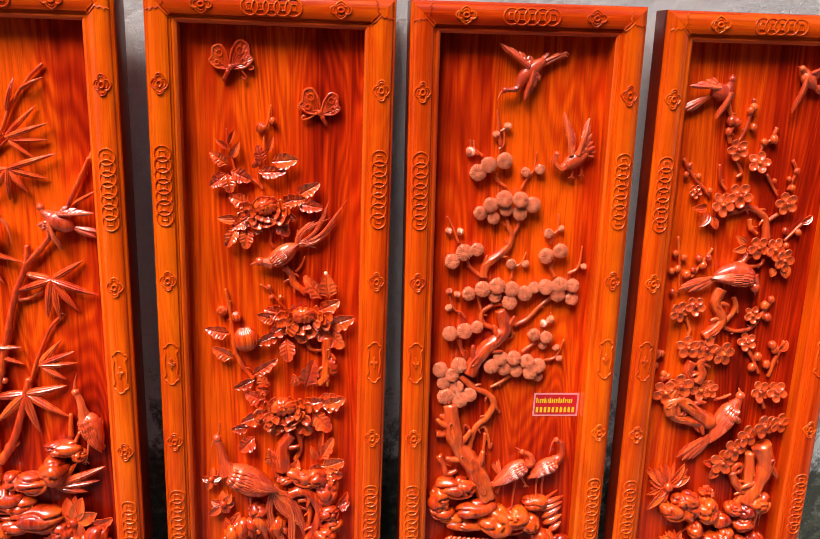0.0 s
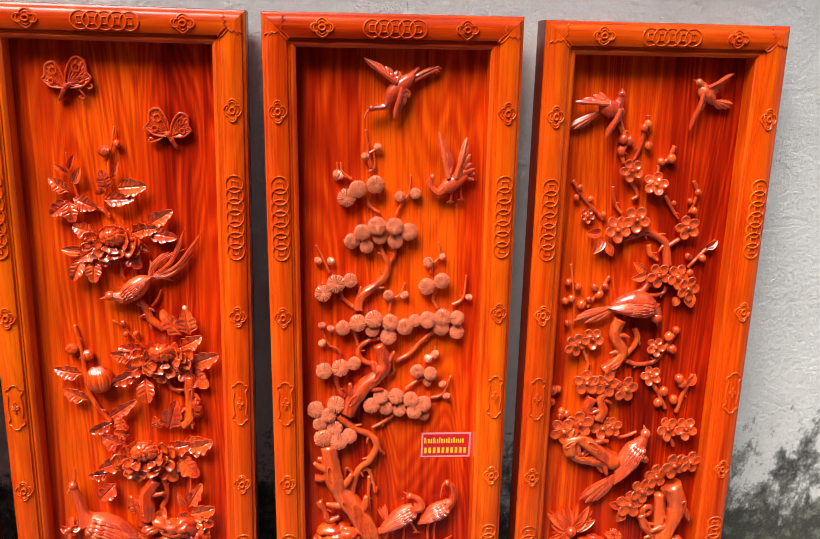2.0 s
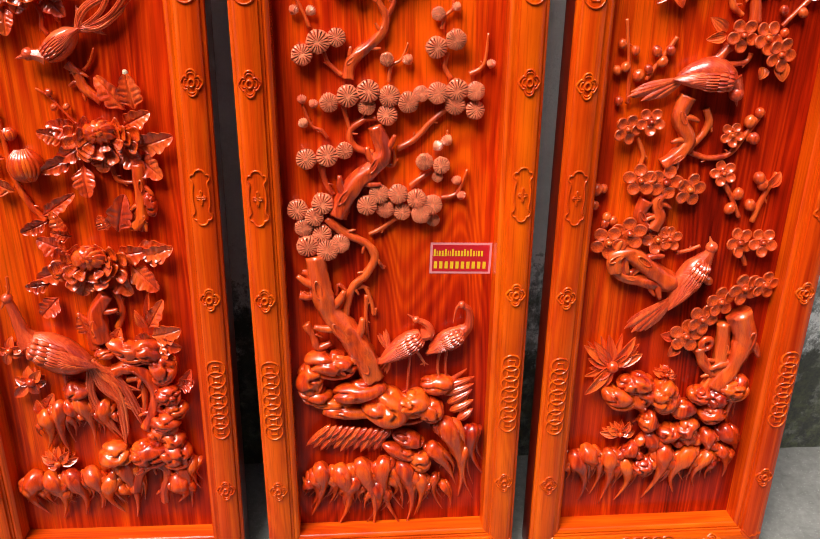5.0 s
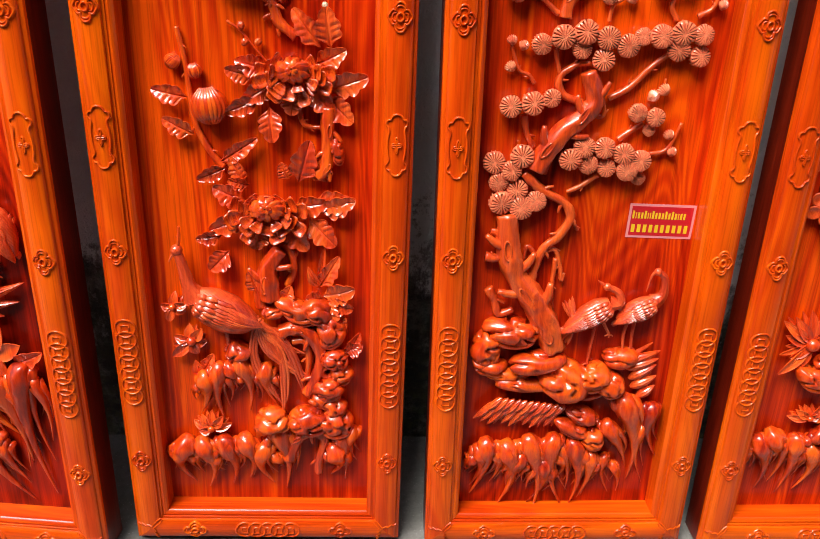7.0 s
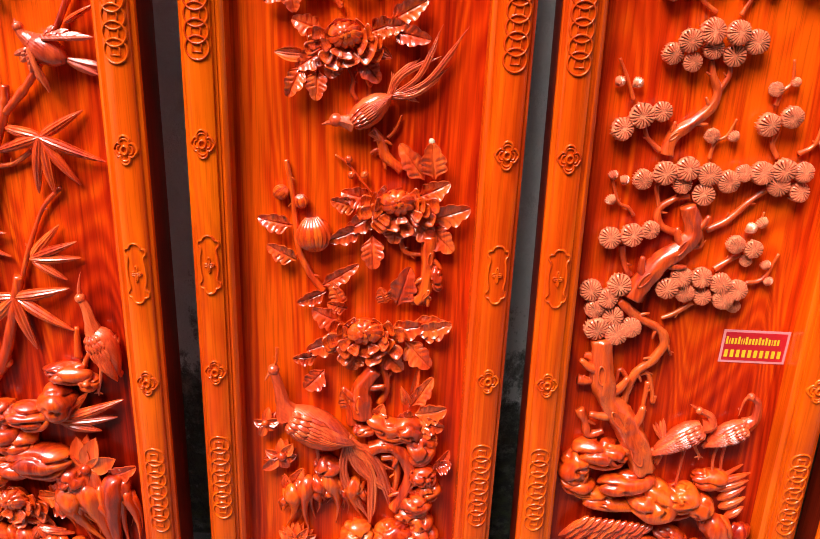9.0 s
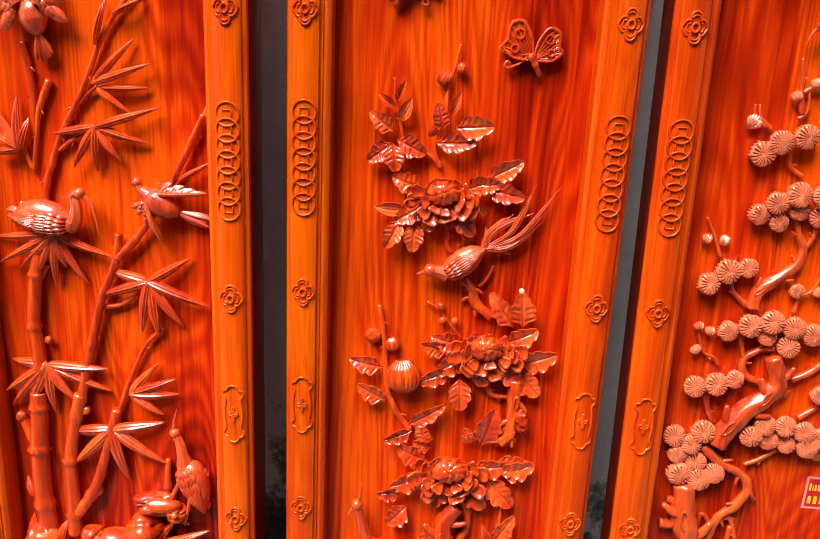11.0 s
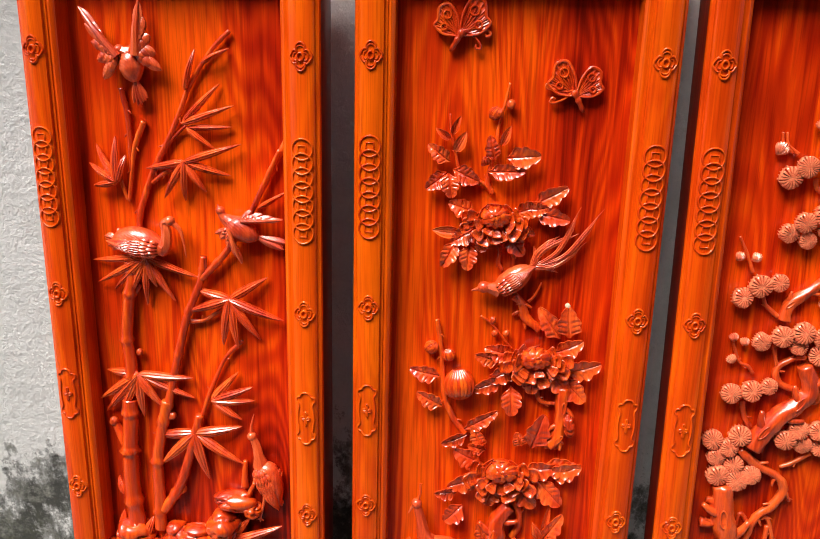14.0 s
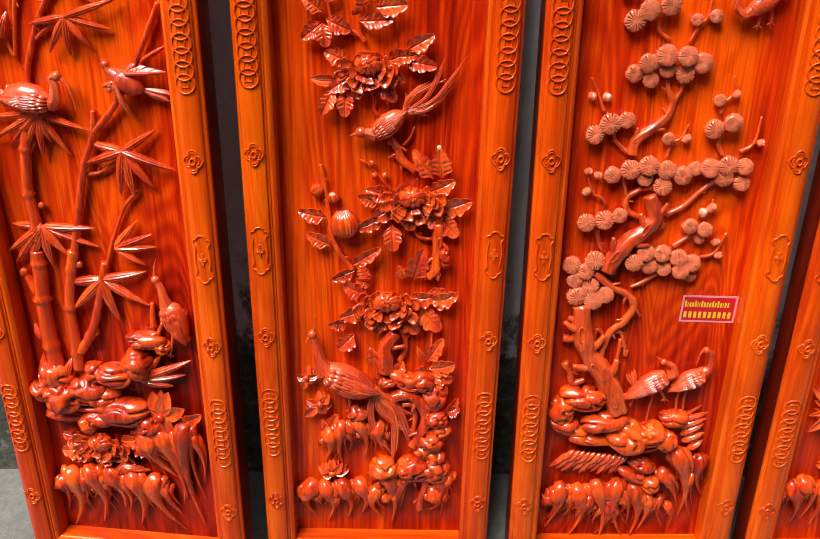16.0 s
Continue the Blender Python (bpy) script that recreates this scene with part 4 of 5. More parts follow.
def cartouche_mesh():
    """A long lobed frame with a small pointed flower in it."""
    bm = bmesh.new()
    half = [(0.0135, 0.0), (0.0128, 0.012), (0.0112, 0.021), (0.0122, 0.026), (0.0148, 0.029), (0.0152, 0.0335), (0.0128, 0.037), (0.0092, 0.0375), (0.0078, 0.041), (0.0045, 0.0445)]
    right = half + [(0.0, 0.0455)]
    ring = [Vector((x, z)) for x, z in right] + [Vector((-x, z)) for x, z in half[::-1]]
    ring += [Vector((-x, -z)) for x, z in half[1:]] + [Vector((0, -0.0455))] + [Vector((x, -z)) for x, z in half[:0:-1]]
    line = curve_points(ring + [ring[0]], 3)[:-1]
    bead(bm, [(v.x, v.y) for v in line], 0.0013, 0.0017)
    star = []
    for k in range(32):
        t = 2 * math.pi * k / 32
        f = 0.0028 + 0.0062 * abs(math.cos(2 * t)) ** 2.5
        star.append((0.85 * f * math.cos(t), 1.35 * f * math.sin(t)))
    bead(bm, star, 0.0009, 0.0016)
    bead(bm, [(0, -0.009), (0.0003, 0), (0, 0.009)], 0.001, 0.0018, False)
    bead(bm, [(-0.006, 0), (0, 0.0003), (0.006, 0)], 0.001, 0.0018, False)
    bmesh.ops.recalc_face_normals(bm, faces=bm.faces)
    return mesh_of("cartouche", bm, wood_stile)


def corner_mesh():
    """A stepped leaf that marks the mitre, for the lower left corner."""
    bm = bmesh.new()
    for flip in (0, 1):
        line = [(0.006, 0.040), (0.012, 0.036), (0.014, 0.041), (0.020, 0.034), (0.024, 0.038), (0.030, 0.033), (0.040, 0.045), (0.046, 0.048)]
        rows = []
        for a, b in line:
            ring = []
            for k, h in ((-1, -0.001), (-0.4, 0.0018), (0.4, 0.0018), (1, -0.001)):
                u, v = a, b + k * 0.0017
                y = 0.0005 - 0.0045 * math.sin(math.pi * min(max((u - 0.008) / 0.036, 0), 1)) ** 0.8 - h
                ring.append(bm.verts.new((v, y, u) if flip else (u, y, v)))
            rows.append(ring)
        for x, y in zip(rows, rows[1:]):
            for k in range(3):
                bm.faces.new((x[k], x[k + 1], y[k + 1], y[k]))
    bmesh.ops.recalc_face_normals(bm, faces=bm.faces)
    return mesh_of("corner_ornament", bm, wood_stile)


ROSETTE, CHAIN, SHORT_CHAIN, CARTOUCHE, CORNER = rosette_mesh(), chain_mesh(7, 0.0212), chain_mesh(5, 0.0205), cartouche_mesh(), corner_mesh()
for host in (bamboo_panel, peony_panel, pine_panel, plum_panel):
    for s in (-1, 1):
        x = s * (W / 2 - MID)
        for z in (1.315, 0.926, 0.569, 0.178):
            share("rosette", ROSETTE, host, pose(x, 0, z))
        for z in (1.119, 0.3735):
            share("coin_chain", CHAIN, host, pose(x, 0, z))
        share("cartouche", CARTOUCHE, host, pose(x, 0, 0.747))
    for z in (MID, H - MID):
        turn = Matrix.Rotation(radians(90), 4, "Y")
        share("coin_chain", SHORT_CHAIN, host, pose(0, 0, z) @ turn)
        for x in (-0.13, 0.13):
            share("rosette", ROSETTE, host, pose(x, 0, z) @ turn)
    for sx in (-1, 1):
        for sz in (-1, 1):
            share("corner_ornament", CORNER, host, pose(sx * W / 2, 0, H / 2 + sz * H / 2) @ Matrix.Diagonal((-sx, 1, -sz, 1)))

# the pine panel
HOST = pine_panel
pad((-66, 1170), 16.6)
pad((-32, 1178), 17.2)
pad((-87, 1153), 17.6, 16)
pad((-29, 1099), 18.0, 21)
pad((5, 1098), 16.8, 21)
pad((33, 1086), 16.9)
pad((-58, 1086), 16.0, 20)
pad((-77, 1068), 15.1)
pad((-49, 1057), 13.4, 15)
pad((-23, 1076), 15.1, 16)
pad((7, 1067), 15.5, 16)
pad((15, 1154), 10.1, 13)
pad((45, 1160), 10.9, 13)
pad((-109, 983), 18.1)
pad((-81, 989), 14.3, 15)
pad((-134, 964), 16.4, 16)
pad((71, 974), 16.8)
pad((100, 986), 15.9)
pad((73, 1023), 10.5, 13)
pad((-5, 956), 10.9, 13)
pad((-95, 891), 15.0, 16)
pad((-66, 902), 17.3)
pad((-34, 909), 17.7, 21)
pad((-2, 901), 16.9)
pad((28, 891), 16.8, 20)
pad((48, 904), 12.8, 16)
pad((74, 905), 17.2, 20)
pad((104, 910), 17.3, 22)
pad((133, 908), 15.0, 18)
buds(7.1, (-99, 1192), (-50, 1230), (-144, 1027), (-119, 1026), (102, 1032), (157, 947), (28, 954))
branch([(-65, 927), (-59, 953), (-33, 975), (-11, 996), (-6, 1018), (-16, 1039), (-21, 1059)], 10.3, 3.9)
branch([(-6, 1016), (6, 1037), (6, 1052)], 4.9, 3.5)
branch([(-48, 1151), (-44, 1136), (-24, 1122)], 3.7, 3.3)
branch([(9, 1119), (22, 1144), (33, 1159), (37, 1196)], 3.7, 1.6)
branch([(-74, 931), (-94, 949), (-101, 966)], 4.0, 2.7)
branch([(-2, 922), (2, 945), (18, 956), (28, 980)], 3.5, 1.7)
branch([(95, 926), (85, 944), (90, 965)], 4.2, 2.8)
branch([(124, 932), (146, 947), (151, 994)], 4.4, 1.8)
branch([(79, 1000), (84, 1018), (96, 1033), (93, 1063)], 3.6, 1.8)
branch([(-121, 1003), (-134, 1034), (-147, 1059)], 3.0, 2.2)
branch([(-78, 1187), (-94, 1201), (-98, 1219)], 3.3, 1.6)
branch([(-44, 1201), (-33, 1213), (-36, 1244)], 3.3, 2.0)
pad((-37, 885), 14.4, 15)
pad((-5, 871), 16.4, 16)
pad((102, 886), 16.4, 16)
pad((134, 878), 15.4, 15)
pad((-134, 803), 16.5)
pad((-101, 807), 17.6, 20)
pad((-73, 814), 13.8, 13)
pad((55, 795), 14.0, 16)
pad((82, 789), 14.0, 16)
pad((77, 768), 9.3, 11)
pad((-39, 724), 16.8)
pad((-19, 743), 16.5, 20)
pad((12, 742), 16.3, 20)
pad((42, 733), 16.2, 20)
pad((69, 723), 16.1)
pad((-9, 715), 15.1, 14)
pad((19, 710), 14.2, 14)
pad((50, 707), 16.1, 17)
pad((71, 693), 11.1, 12)
pad((-152, 717), 17.1)
pad((-111, 728), 18.0)
pad((-125, 705), 15.7, 16)
pad((-143, 686), 15.3, 19)
pad((-114, 674), 16.3, 16)
pad((-138, 654), 18.5, 20)
pad((-106, 646), 18.9, 20)
pad((-84, 657), 16.1, 16)
buds(7.3, (-136, 857), (117, 734), (109, 760), (-137, 894), (-120, 887), (92, 827), (76, 818))
branch([(-32, 396), (-46, 436), (-65, 473), (-85, 503), (-108, 536), (-119, 580), (-127, 635)], 22.6, 17.6, 16, "trunk")
branch([(-106, 700), (-75, 673), (-41, 654), (-27, 631), (-40, 600), (-65, 574), (-77, 534), (-79, 515)], 7.8, 6.7, 12)
branch([(-69, 565), (-46, 573), (-34, 544), (-29, 518), (-26, 531)], 4.7, 2.9)
branch([(-42, 557), (-43, 507), (-38, 458)], 4.2, 2.4)
branch([(-74, 559), (-90, 577), (-94, 535)], 4.7, 2.9)
branch([(8, 697), (-13, 680), (-36, 669)], 4.6, 3.4)
branch([(-27, 630), (-15, 611), (-12, 605)], 3.5, 2.3)
branch([(-87, 705), (-73, 738), (-51, 766), (-24, 790), (-11, 814), (-24, 854)], 16.8, 12.3, 15, "trunk")
branch([(-16, 799), (-1, 787), (7, 792), (3, 814)], 4.6, 2.9)
branch([(-28, 807), (-57, 819), (-64, 842), (-45, 860), (-22, 865)], 6.4, 4.3)
branch([(-63, 845), (-72, 877), (-70, 883)], 3.6, 3.1)
branch([(11, 814), (40, 831), (66, 859), (92, 880)], 5.3, 3.7)
branch([(-112, 788), (-104, 757), (-93, 739)], 5.3, 4.3)
branch([(-100, 834), (-109, 846), (-125, 855), (-140, 896)], 3.2, 2.1)
branch([(33, 752), (49, 765), (68, 777)], 4.9, 3.8)
branch([(84, 731), (110, 739), (126, 779)], 3.7, 2.1)
branch([(71, 817), (89, 822), (92, 844)], 2.7, 1.6)
branch([(-156, 563), (-134, 562), (-138, 599), (-150, 606)], 8.0, 5.2, 14)
branch([(-148, 507), (-137, 487), (-128, 461), (-105, 469)], 8.2, 5.9, 14)
bird("flying_crane", [(39, 1384), (23, 1370), (4, 1354), (-10, 1335)], 15.0, [(-17, 1324)], (-40, 1321), [(-49, 1314), (-55, 1299)], [((5, 1367), (-54, 1411), (12, 1388), 5, 14.0), ((15, 1360), (2, 1301), (33, 1344), 5, 12.9)], [(49, 1396), (39, 1391), (58, 1384), (77, 1395)], 8.6, [[(39, 1376), (83, 1397)], [(39, 1371), (80, 1392)]], head_r=6.4, folded=False)
bird("flying_crane", [(145, 1198), (129, 1189), (112, 1178), (96, 1167)], 15.7, [(87, 1163), (74, 1175)], (76, 1193), [(70, 1189), (63, 1176)], [((106, 1192), (87, 1279), (112, 1236), 4, 14.6), ((120, 1192), (141, 1267), (156, 1209), 6, 14.6)], [(159, 1209), (162, 1198), (159, 1186)], 9.0, [[(116, 1167), (114, 1146)], [(132, 1170), (135, 1150)]], head_r=6.2, folded=False)
branch([(-40, 1208), (-44, 1225), (-47, 1252), (-51, 1281)], 4.5, 2.2)
branch([(-43, 1236), (-28, 1246)], 3.3, 2.7)
buds(8.6, (-28, 1247), (-51, 1230), (-104, 1194))
branch([(-87, 1189), (-101, 1202), (-104, 1219)], 3.3, 2.2)
bird("standing_crane", [(-16, 433), (9, 449), (33, 466), (55, 481)], 22.2, [(69, 485), (63, 503)], (44, 513), [(35, 519), (28, 524)], (), [(-30, 422), (-22, 407), (-8, 402), (-21, 485), (-9, 492)], 11.1, [[(34, 443), (32, 412), (29, 366)], [(46, 447), (60, 422)]], head_r=6.5)
bird("standing_crane", [(69, 450), (89, 463), (110, 473), (126, 486)], 20.9, [(137, 500), (136, 528)], (123, 540), [(114, 533), (109, 504)], (), [(64, 437), (65, 486)], 11.4, [[(88, 447), (84, 422), (86, 394)], [(100, 450), (98, 422), (100, 397)]], head_r=6.7)
boulder((-105, 430), 48.0, 23.4, 16, 8)
boulder((-146, 398), 23.9, 32.9, 14, 20)
boulder((-136, 362), 29.2, 14.6, 12)
boulder((-60, 374), 40.8, 18.0, 20, -8)
boulder((-80, 329), 47.3, 12.6, 15, 5)
boulder((-113, 346), 37.0, 9.9, 14, 8)
boulder((-9, 339), 40.2, 32.4, 20, 10)
boulder((37, 346), 30.8, 23.4, 20)
boulder((70, 329), 24.0, 21.5, 18)
boulder((82, 379), 27.7, 16.0, 14)
hollow((33, 310), 25.9, 9.9, 20)
boulder((30, 264), 31.1, 14.3, 16, 15)
boulder((20, 236), 34.1, 13.6, 15, 25)
boulder((55, 215), 17.7, 20.4, 16)
leaf((78, 363), (152, 390), 16.9, 14, 12, "grass")
leaf((97, 356), (151, 375), 14.8, 14, 12, "grass")
leaf((104, 336), (149, 363), 15.2, 14, 12, "grass")
leaf((109, 319), (152, 341), 15.3, 14, 12, "grass")
leaf((123, 298), (152, 322), 14.2, 14, 12, "grass")
for k in range(11):
    leaf((-122 + 11 * k, 290 - 1.0 * k + 3 * (k % 2)), (-158 + 12.5 * k, 252 - 1.2 * k - 5 * (k % 3)), 13, 17, 11, "grass")
    leaf((-112 + 11 * k, 301 - 1.5 * k), (-140 + 11.5 * k, 272 - 1.0 * k - 6 * (k % 2)), 12, 22, 16, "grass")
drip((104, 288), (133, 144), 40.1, 18)
drip((80, 239), (121, 159), 29.8, 18)
drip((150, 274), (174, 177), 27.1, 16)
drip((137, 232), (153, 129), 19.9, 14)
drip((81, 167), (95, 99), 17.6, 12)
drip((101, 152), (116, 98), 16.7, 12)
drips(38.5, ((-132, 190), (-148, 101)), ((-93, 190), (-94, 82)), ((-54, 197), (-34, 69)), ((-16, 204), (10, 72)), ((24, 189), (34, 76)))
drips(27.9, ((-143, 183), (-150, 116)), ((56, 167), (49, 88)), ((-27, 153), (-40, 77)), ((-71, 168), (-85, 100)))

# the peony panel
HOST = peony_panel
butterfly((-79, 1353), (-97, 1323), [((-119, 1399), (-101, 1342)), ((-43, 1399), (-65, 1364))], [(-42, 1353), (-53, 1334)])
butterfly((89, 1271), (107, 1239), [((132, 1314), (110, 1257)), ((55, 1312), (75, 1282))], [(52, 1273), (62, 1252)])
branch([(-23, 1110), (-32, 1133), (-21, 1177), (-19, 1211), (-11, 1248), (-5, 1279)], 4.0, 1.8)
bud((-25, 1234), 11.2)
bud((-2, 1248), 8.3)
leaf((-13, 1186), (-2, 1212), 10.4)
leaf((-5, 1167), (42, 1172), 23.1, 10, 16)
leaf((-33, 1145), (19, 1148), 17.2, 10, 14)
leaf((-22, 1162), (-30, 1196), 15.5)
leaf((-33, 1155), (-38, 1167), 12.9)
branch([(-23, 1114), (-39, 1126), (-74, 1144), (-83, 1174), (-90, 1199), (-93, 1231)], 3.9, 1.7)
leaf((-91, 1193), (-111, 1207), 9.2)
leaf((-89, 1200), (-78, 1225), 8.3)
leaf((-83, 1174), (-69, 1201), 13.3)
leaf((-90, 1158), (-121, 1181), 16.6)
leaf((-92, 1142), (-123, 1118), 18.0)
leaf((-92, 1142), (-86, 1107), 18.9, 12, 14)
leaf((-86, 1147), (-49, 1131), 21.0)
peony((-17, 1070), 48.5)
leaf((-73, 1047), (-109, 1050), 15.0, 8, 14)
leaf((-76, 1033), (-95, 995), 18.2, 8, 14)
leaf((-55, 1029), (-57, 991), 19.3, 8, 14)
leaf((30, 1088), (62, 1092), 15.6, 8, 12)
leaf((43, 1085), (93, 1075), 19.4, 8, 14)
leaf((42, 1096), (87, 1122), 20.0, 8, 14)
leaf((24, 1059), (44, 1049), 13.4, 8, 12)
branch([(-13, 1034), (-6, 1017), (-8, 999), (0, 988)], 3.7, 3.4)
branch([(1, 1032), (-6, 1017)], 2.6, 1.9)
branch([(8, 1028), (16, 1008), (21, 1013)], 2.5, 1.6)
bird("long_tailed_bird", [(44, 995), (30, 985), (11, 969), (-6, 957)], 20.0, [(-19, 960)], (-29, 961), [(-39, 957), (-49, 954)], (), [(122, 1090), (157, 1086), (131, 1033), (81, 1052), (51, 1029), (87, 993), (110, 1058)], 8.4, [[(24, 948), (31, 935)]], head_r=9.7)
branch([(20, 945), (34, 932), (42, 908), (66, 890)], 6.7, 8.0)
branch([(44, 936), (54, 947), (63, 969)], 2.9, 1.3)
branch([(45, 909), (31, 918), (20, 912)], 3.6, 2.5)
bud((107, 934), 5.5, 14, wood_bare)
leaf((100, 876), (66, 923), 20.7, 8, 12)
leaf((114, 877), (108, 927), 25.9, 8, 14)
branch([(-31, 908), (-13, 896), (5, 874), (23, 853)], 2.0, 1.7)
buds(6.5, (-11, 903), (-7, 880), (12, 881))
peony((61, 838), 52.1)
leaf((6, 832), (-32, 842), 19.3, 8, 14)
leaf((10, 800), (-34, 782), 19.4, 8, 14)
leaf((25, 789), (28, 743), 23.1, 8, 14)
leaf((111, 817), (162, 835), 25.3, 8, 14)
leaf((107, 807), (142, 773), 24.5, 8, 14)
branch([(-102, 898), (-97, 873), (-92, 834), (-89, 796), (-84, 758), (-66, 719), (-47, 696)], 3.3, 5.6)
bud((-110, 851), 12.3)
bud((-80, 838), 11.5)
globe((-61, 790), 28.2)
leaf((-93, 800), (-138, 810), 18.6, 8, 12)
leaf((-87, 745), (-126, 767), 19.1, 8, 12)
leaf((-51, 704), (-1, 738), 16.6, 8, 12)
leaf((-43, 696), (-82, 679), 16.1, 8, 12)
leaf((-17, 672), (-33, 709), 17.4, 8, 12)
leaf((-10, 668), (-38, 676), 15.3, 8, 12)
branch([(66, 794), (72, 768), (84, 760), (102, 760)], 4.1, 3.3)
branch([(110, 792), (110, 758), (109, 726), (107, 702), (94, 685)], 11.5, 9.2, 14, "trunk")
boulder((124, 727), 9.5, 18.9, 16, -10)
leaf((65, 675), (81, 734), 27.7, 8, 14)
leaf((108, 675), (92, 714), 22.2, 8, 12)
leaf((50, 679), (40, 703), 15.8, 8, 12)
leaf((89, 646), (144, 646), 26.1, 8, 14)
peony((17, 628), 57.4)
leaf((-56, 585), (-91, 581), 16.9, 8, 13)
leaf((-46, 559), (-74, 530), 22.8, 8, 13)
leaf((96, 627), (145, 648), 23.6, 8, 14)
leaf((80, 617), (117, 578), 25.4, 8, 14)
bird("peacock", [(-6, 438), (-34, 444), (-72, 462), (-103, 481)], 33.9, [(-111, 502), (-117, 531)], (-125, 564), [(-132, 556), (-139, 543)], (), [(80, 298), (66, 368), (40, 412), (0, 444), (45, 247), (20, 265), (59, 326), (82, 311)], 16.0, [[(-59, 428), (-55, 385), (-55, 335)]], head_r=9.4, d=20)
branch([(-124, 566), (-120, 584), (-119, 603)], 3.0, 2.2, 24, "crest")
lily((-142, 460), [(-162, 459), (-151, 432), (-137, 485), (-118, 465), (-123, 448)], 15.6, 16, 6.4)
lily((-116, 397), [(-145, 402), (-150, 366), (-119, 426), (-98, 419), (-92, 394), (-107, 372)], 18.8, 16, 8.5)
leaf((-106, 331), (-112, 356), 14.9)
leaf((-104, 331), (-84, 368), 16.9)
leaf((95, 499), (123, 549), 17.9, 10, 14)
leaf((92, 501), (79, 531), 12.8, 10, 14)
leaf((94, 506), (103, 567), 8.3, 10, 14)
leaf((101, 486), (146, 498), 26.8, 14, 18)
leaf((106, 477), (145, 464), 20.2, 14, 16)
leaf((106, 477), (112, 434), 25.7, 16, 18)
leaf((101, 482), (76, 481), 23.5, 14, 16)
leaf((115, 452), (134, 428), 21.2, 12, 14)
leaf((136, 382), (162, 393), 16.9, 10, 12)
leaf((139, 371), (158, 411), 16.0, 10, 12)
branch([(17, 478), (14, 508), (16, 536), (34, 565)], 18.9, 12.3, 15, "trunk")
branch([(42, 499), (54, 523), (53, 547), (44, 572)], 6.9, 5.5)
branch([(0, 458), (-4, 492), (-13, 516)], 9.2, 6.4)
leaf((-4, 487), (-15, 523), 16.1)
leaf((26, 469), (29, 494), 16.5)
leaf((38, 474), (48, 499), 17.0)
boulder((55, 462), 33.0, 16.5, 18, 25)
boulder((18, 456), 17.4, 9.5, 18)
branch([(31, 419), (57, 427), (83, 410), (97, 375), (88, 333), (72, 300)], 12.6, 9.7, 18, "trunk")
branch([(49, 399), (70, 400), (76, 369), (72, 332)], 7.3, 5.5, 14)
boulder((90, 461), 26.8, 20.5, 14, 30)
boulder((113, 422), 22.6, 28.3, 12, 20)
boulder((119, 371), 21.7, 17.9, 18)
boulder((128, 339), 19.8, 16.0, 16)
boulder((108, 312), 26.1, 20.3, 18)
hollow((109, 344), 12.6, 10.7, 18)
drips(27.1, ((-98, 323), (-108, 259)), ((-75, 343), (-74, 250)), ((-35, 351), (-25, 271)), ((3, 338), (19, 273)), ((-55, 340), (-58, 307)))
boulder((-42, 380), 24.2, 15.7, 12)
boulder((112, 319), 24.1, 19.3, 18)
boulder((120, 278), 21.1, 18.6, 16)
boulder((95, 289), 21.1, 13.6, 16)
lily((-96, 221), [(-126, 235), (-111, 249), (-93, 256), (-74, 246), (-61, 228), (-117, 214)], 16.6, 14, 6.4)
lily((97, 289), [(78, 296), (95, 308), (112, 292), (105, 275), (82, 278)], 13.6, 22, 5.0)
drips(36.5, ((-142, 182), (-140, 116)), ((-109, 182), (-102, 105)), ((-70, 189), (-61, 113)), ((-35, 190), (-30, 124)), ((22, 215), (34, 109)), ((-6, 179), (2, 113)))
drip((6, 233), (-8, 190), 31.8)
boulder((15, 247), 28.0, 21.6, 18)
boulder((73, 247), 33.9, 23.4, 20)
boulder((122, 244), 30.6, 24.2, 18)
branch([(37, 161), (54, 205), (81, 221), (101, 205), (92, 162), (90, 132)], 12.0, 6.7, 16, "rock_arch")
drip((121, 173), (118, 129), 37.4)
drip((148, 216), (153, 162), 25.4)
drip((130, 206), (138, 125), 26.7, 14)

# the bamboo panel
HOST = bamboo_panel
bird("swallow", [(-61, 1270), (-65, 1282), (-68, 1298), (-72, 1313)], 19.3, [(-77, 1315)], (-84, 1317), [(-85, 1314), (-87, 1310)], [((-84, 1307), (-144, 1378), (-112, 1272), 7, 17.0), ((-54, 1310), (-47, 1388), (-16, 1288), 7, 18.0)], [(-69, 1237), (-62, 1234), (-56, 1235), (-48, 1241)], 10.5, (), 18, False, 7.9)
branch([(88, 1348), (57, 1318), (22, 1269), (-1, 1219), (-25, 1172), (-48, 1133), (-74, 1067), (-79, 1036)], 3.5, 5.5)
fan((15, 1260), [(31, 1320)], 10.6)
fan((44, 1301), [(86, 1323)], 8.9)
fan((9, 1209), [(68, 1270), (92, 1239)], 12.7)
fan((16, 1203), [(87, 1206), (60, 1171)], 10.4)
branch([(11, 1205), (-6, 1190), (-23, 1172)], 2.5, 2.5)
fan((9, 1150), [(-61, 1135), (-29, 1090), (4, 1086), (42, 1103), (81, 1130), (102, 1181)], 13.9)
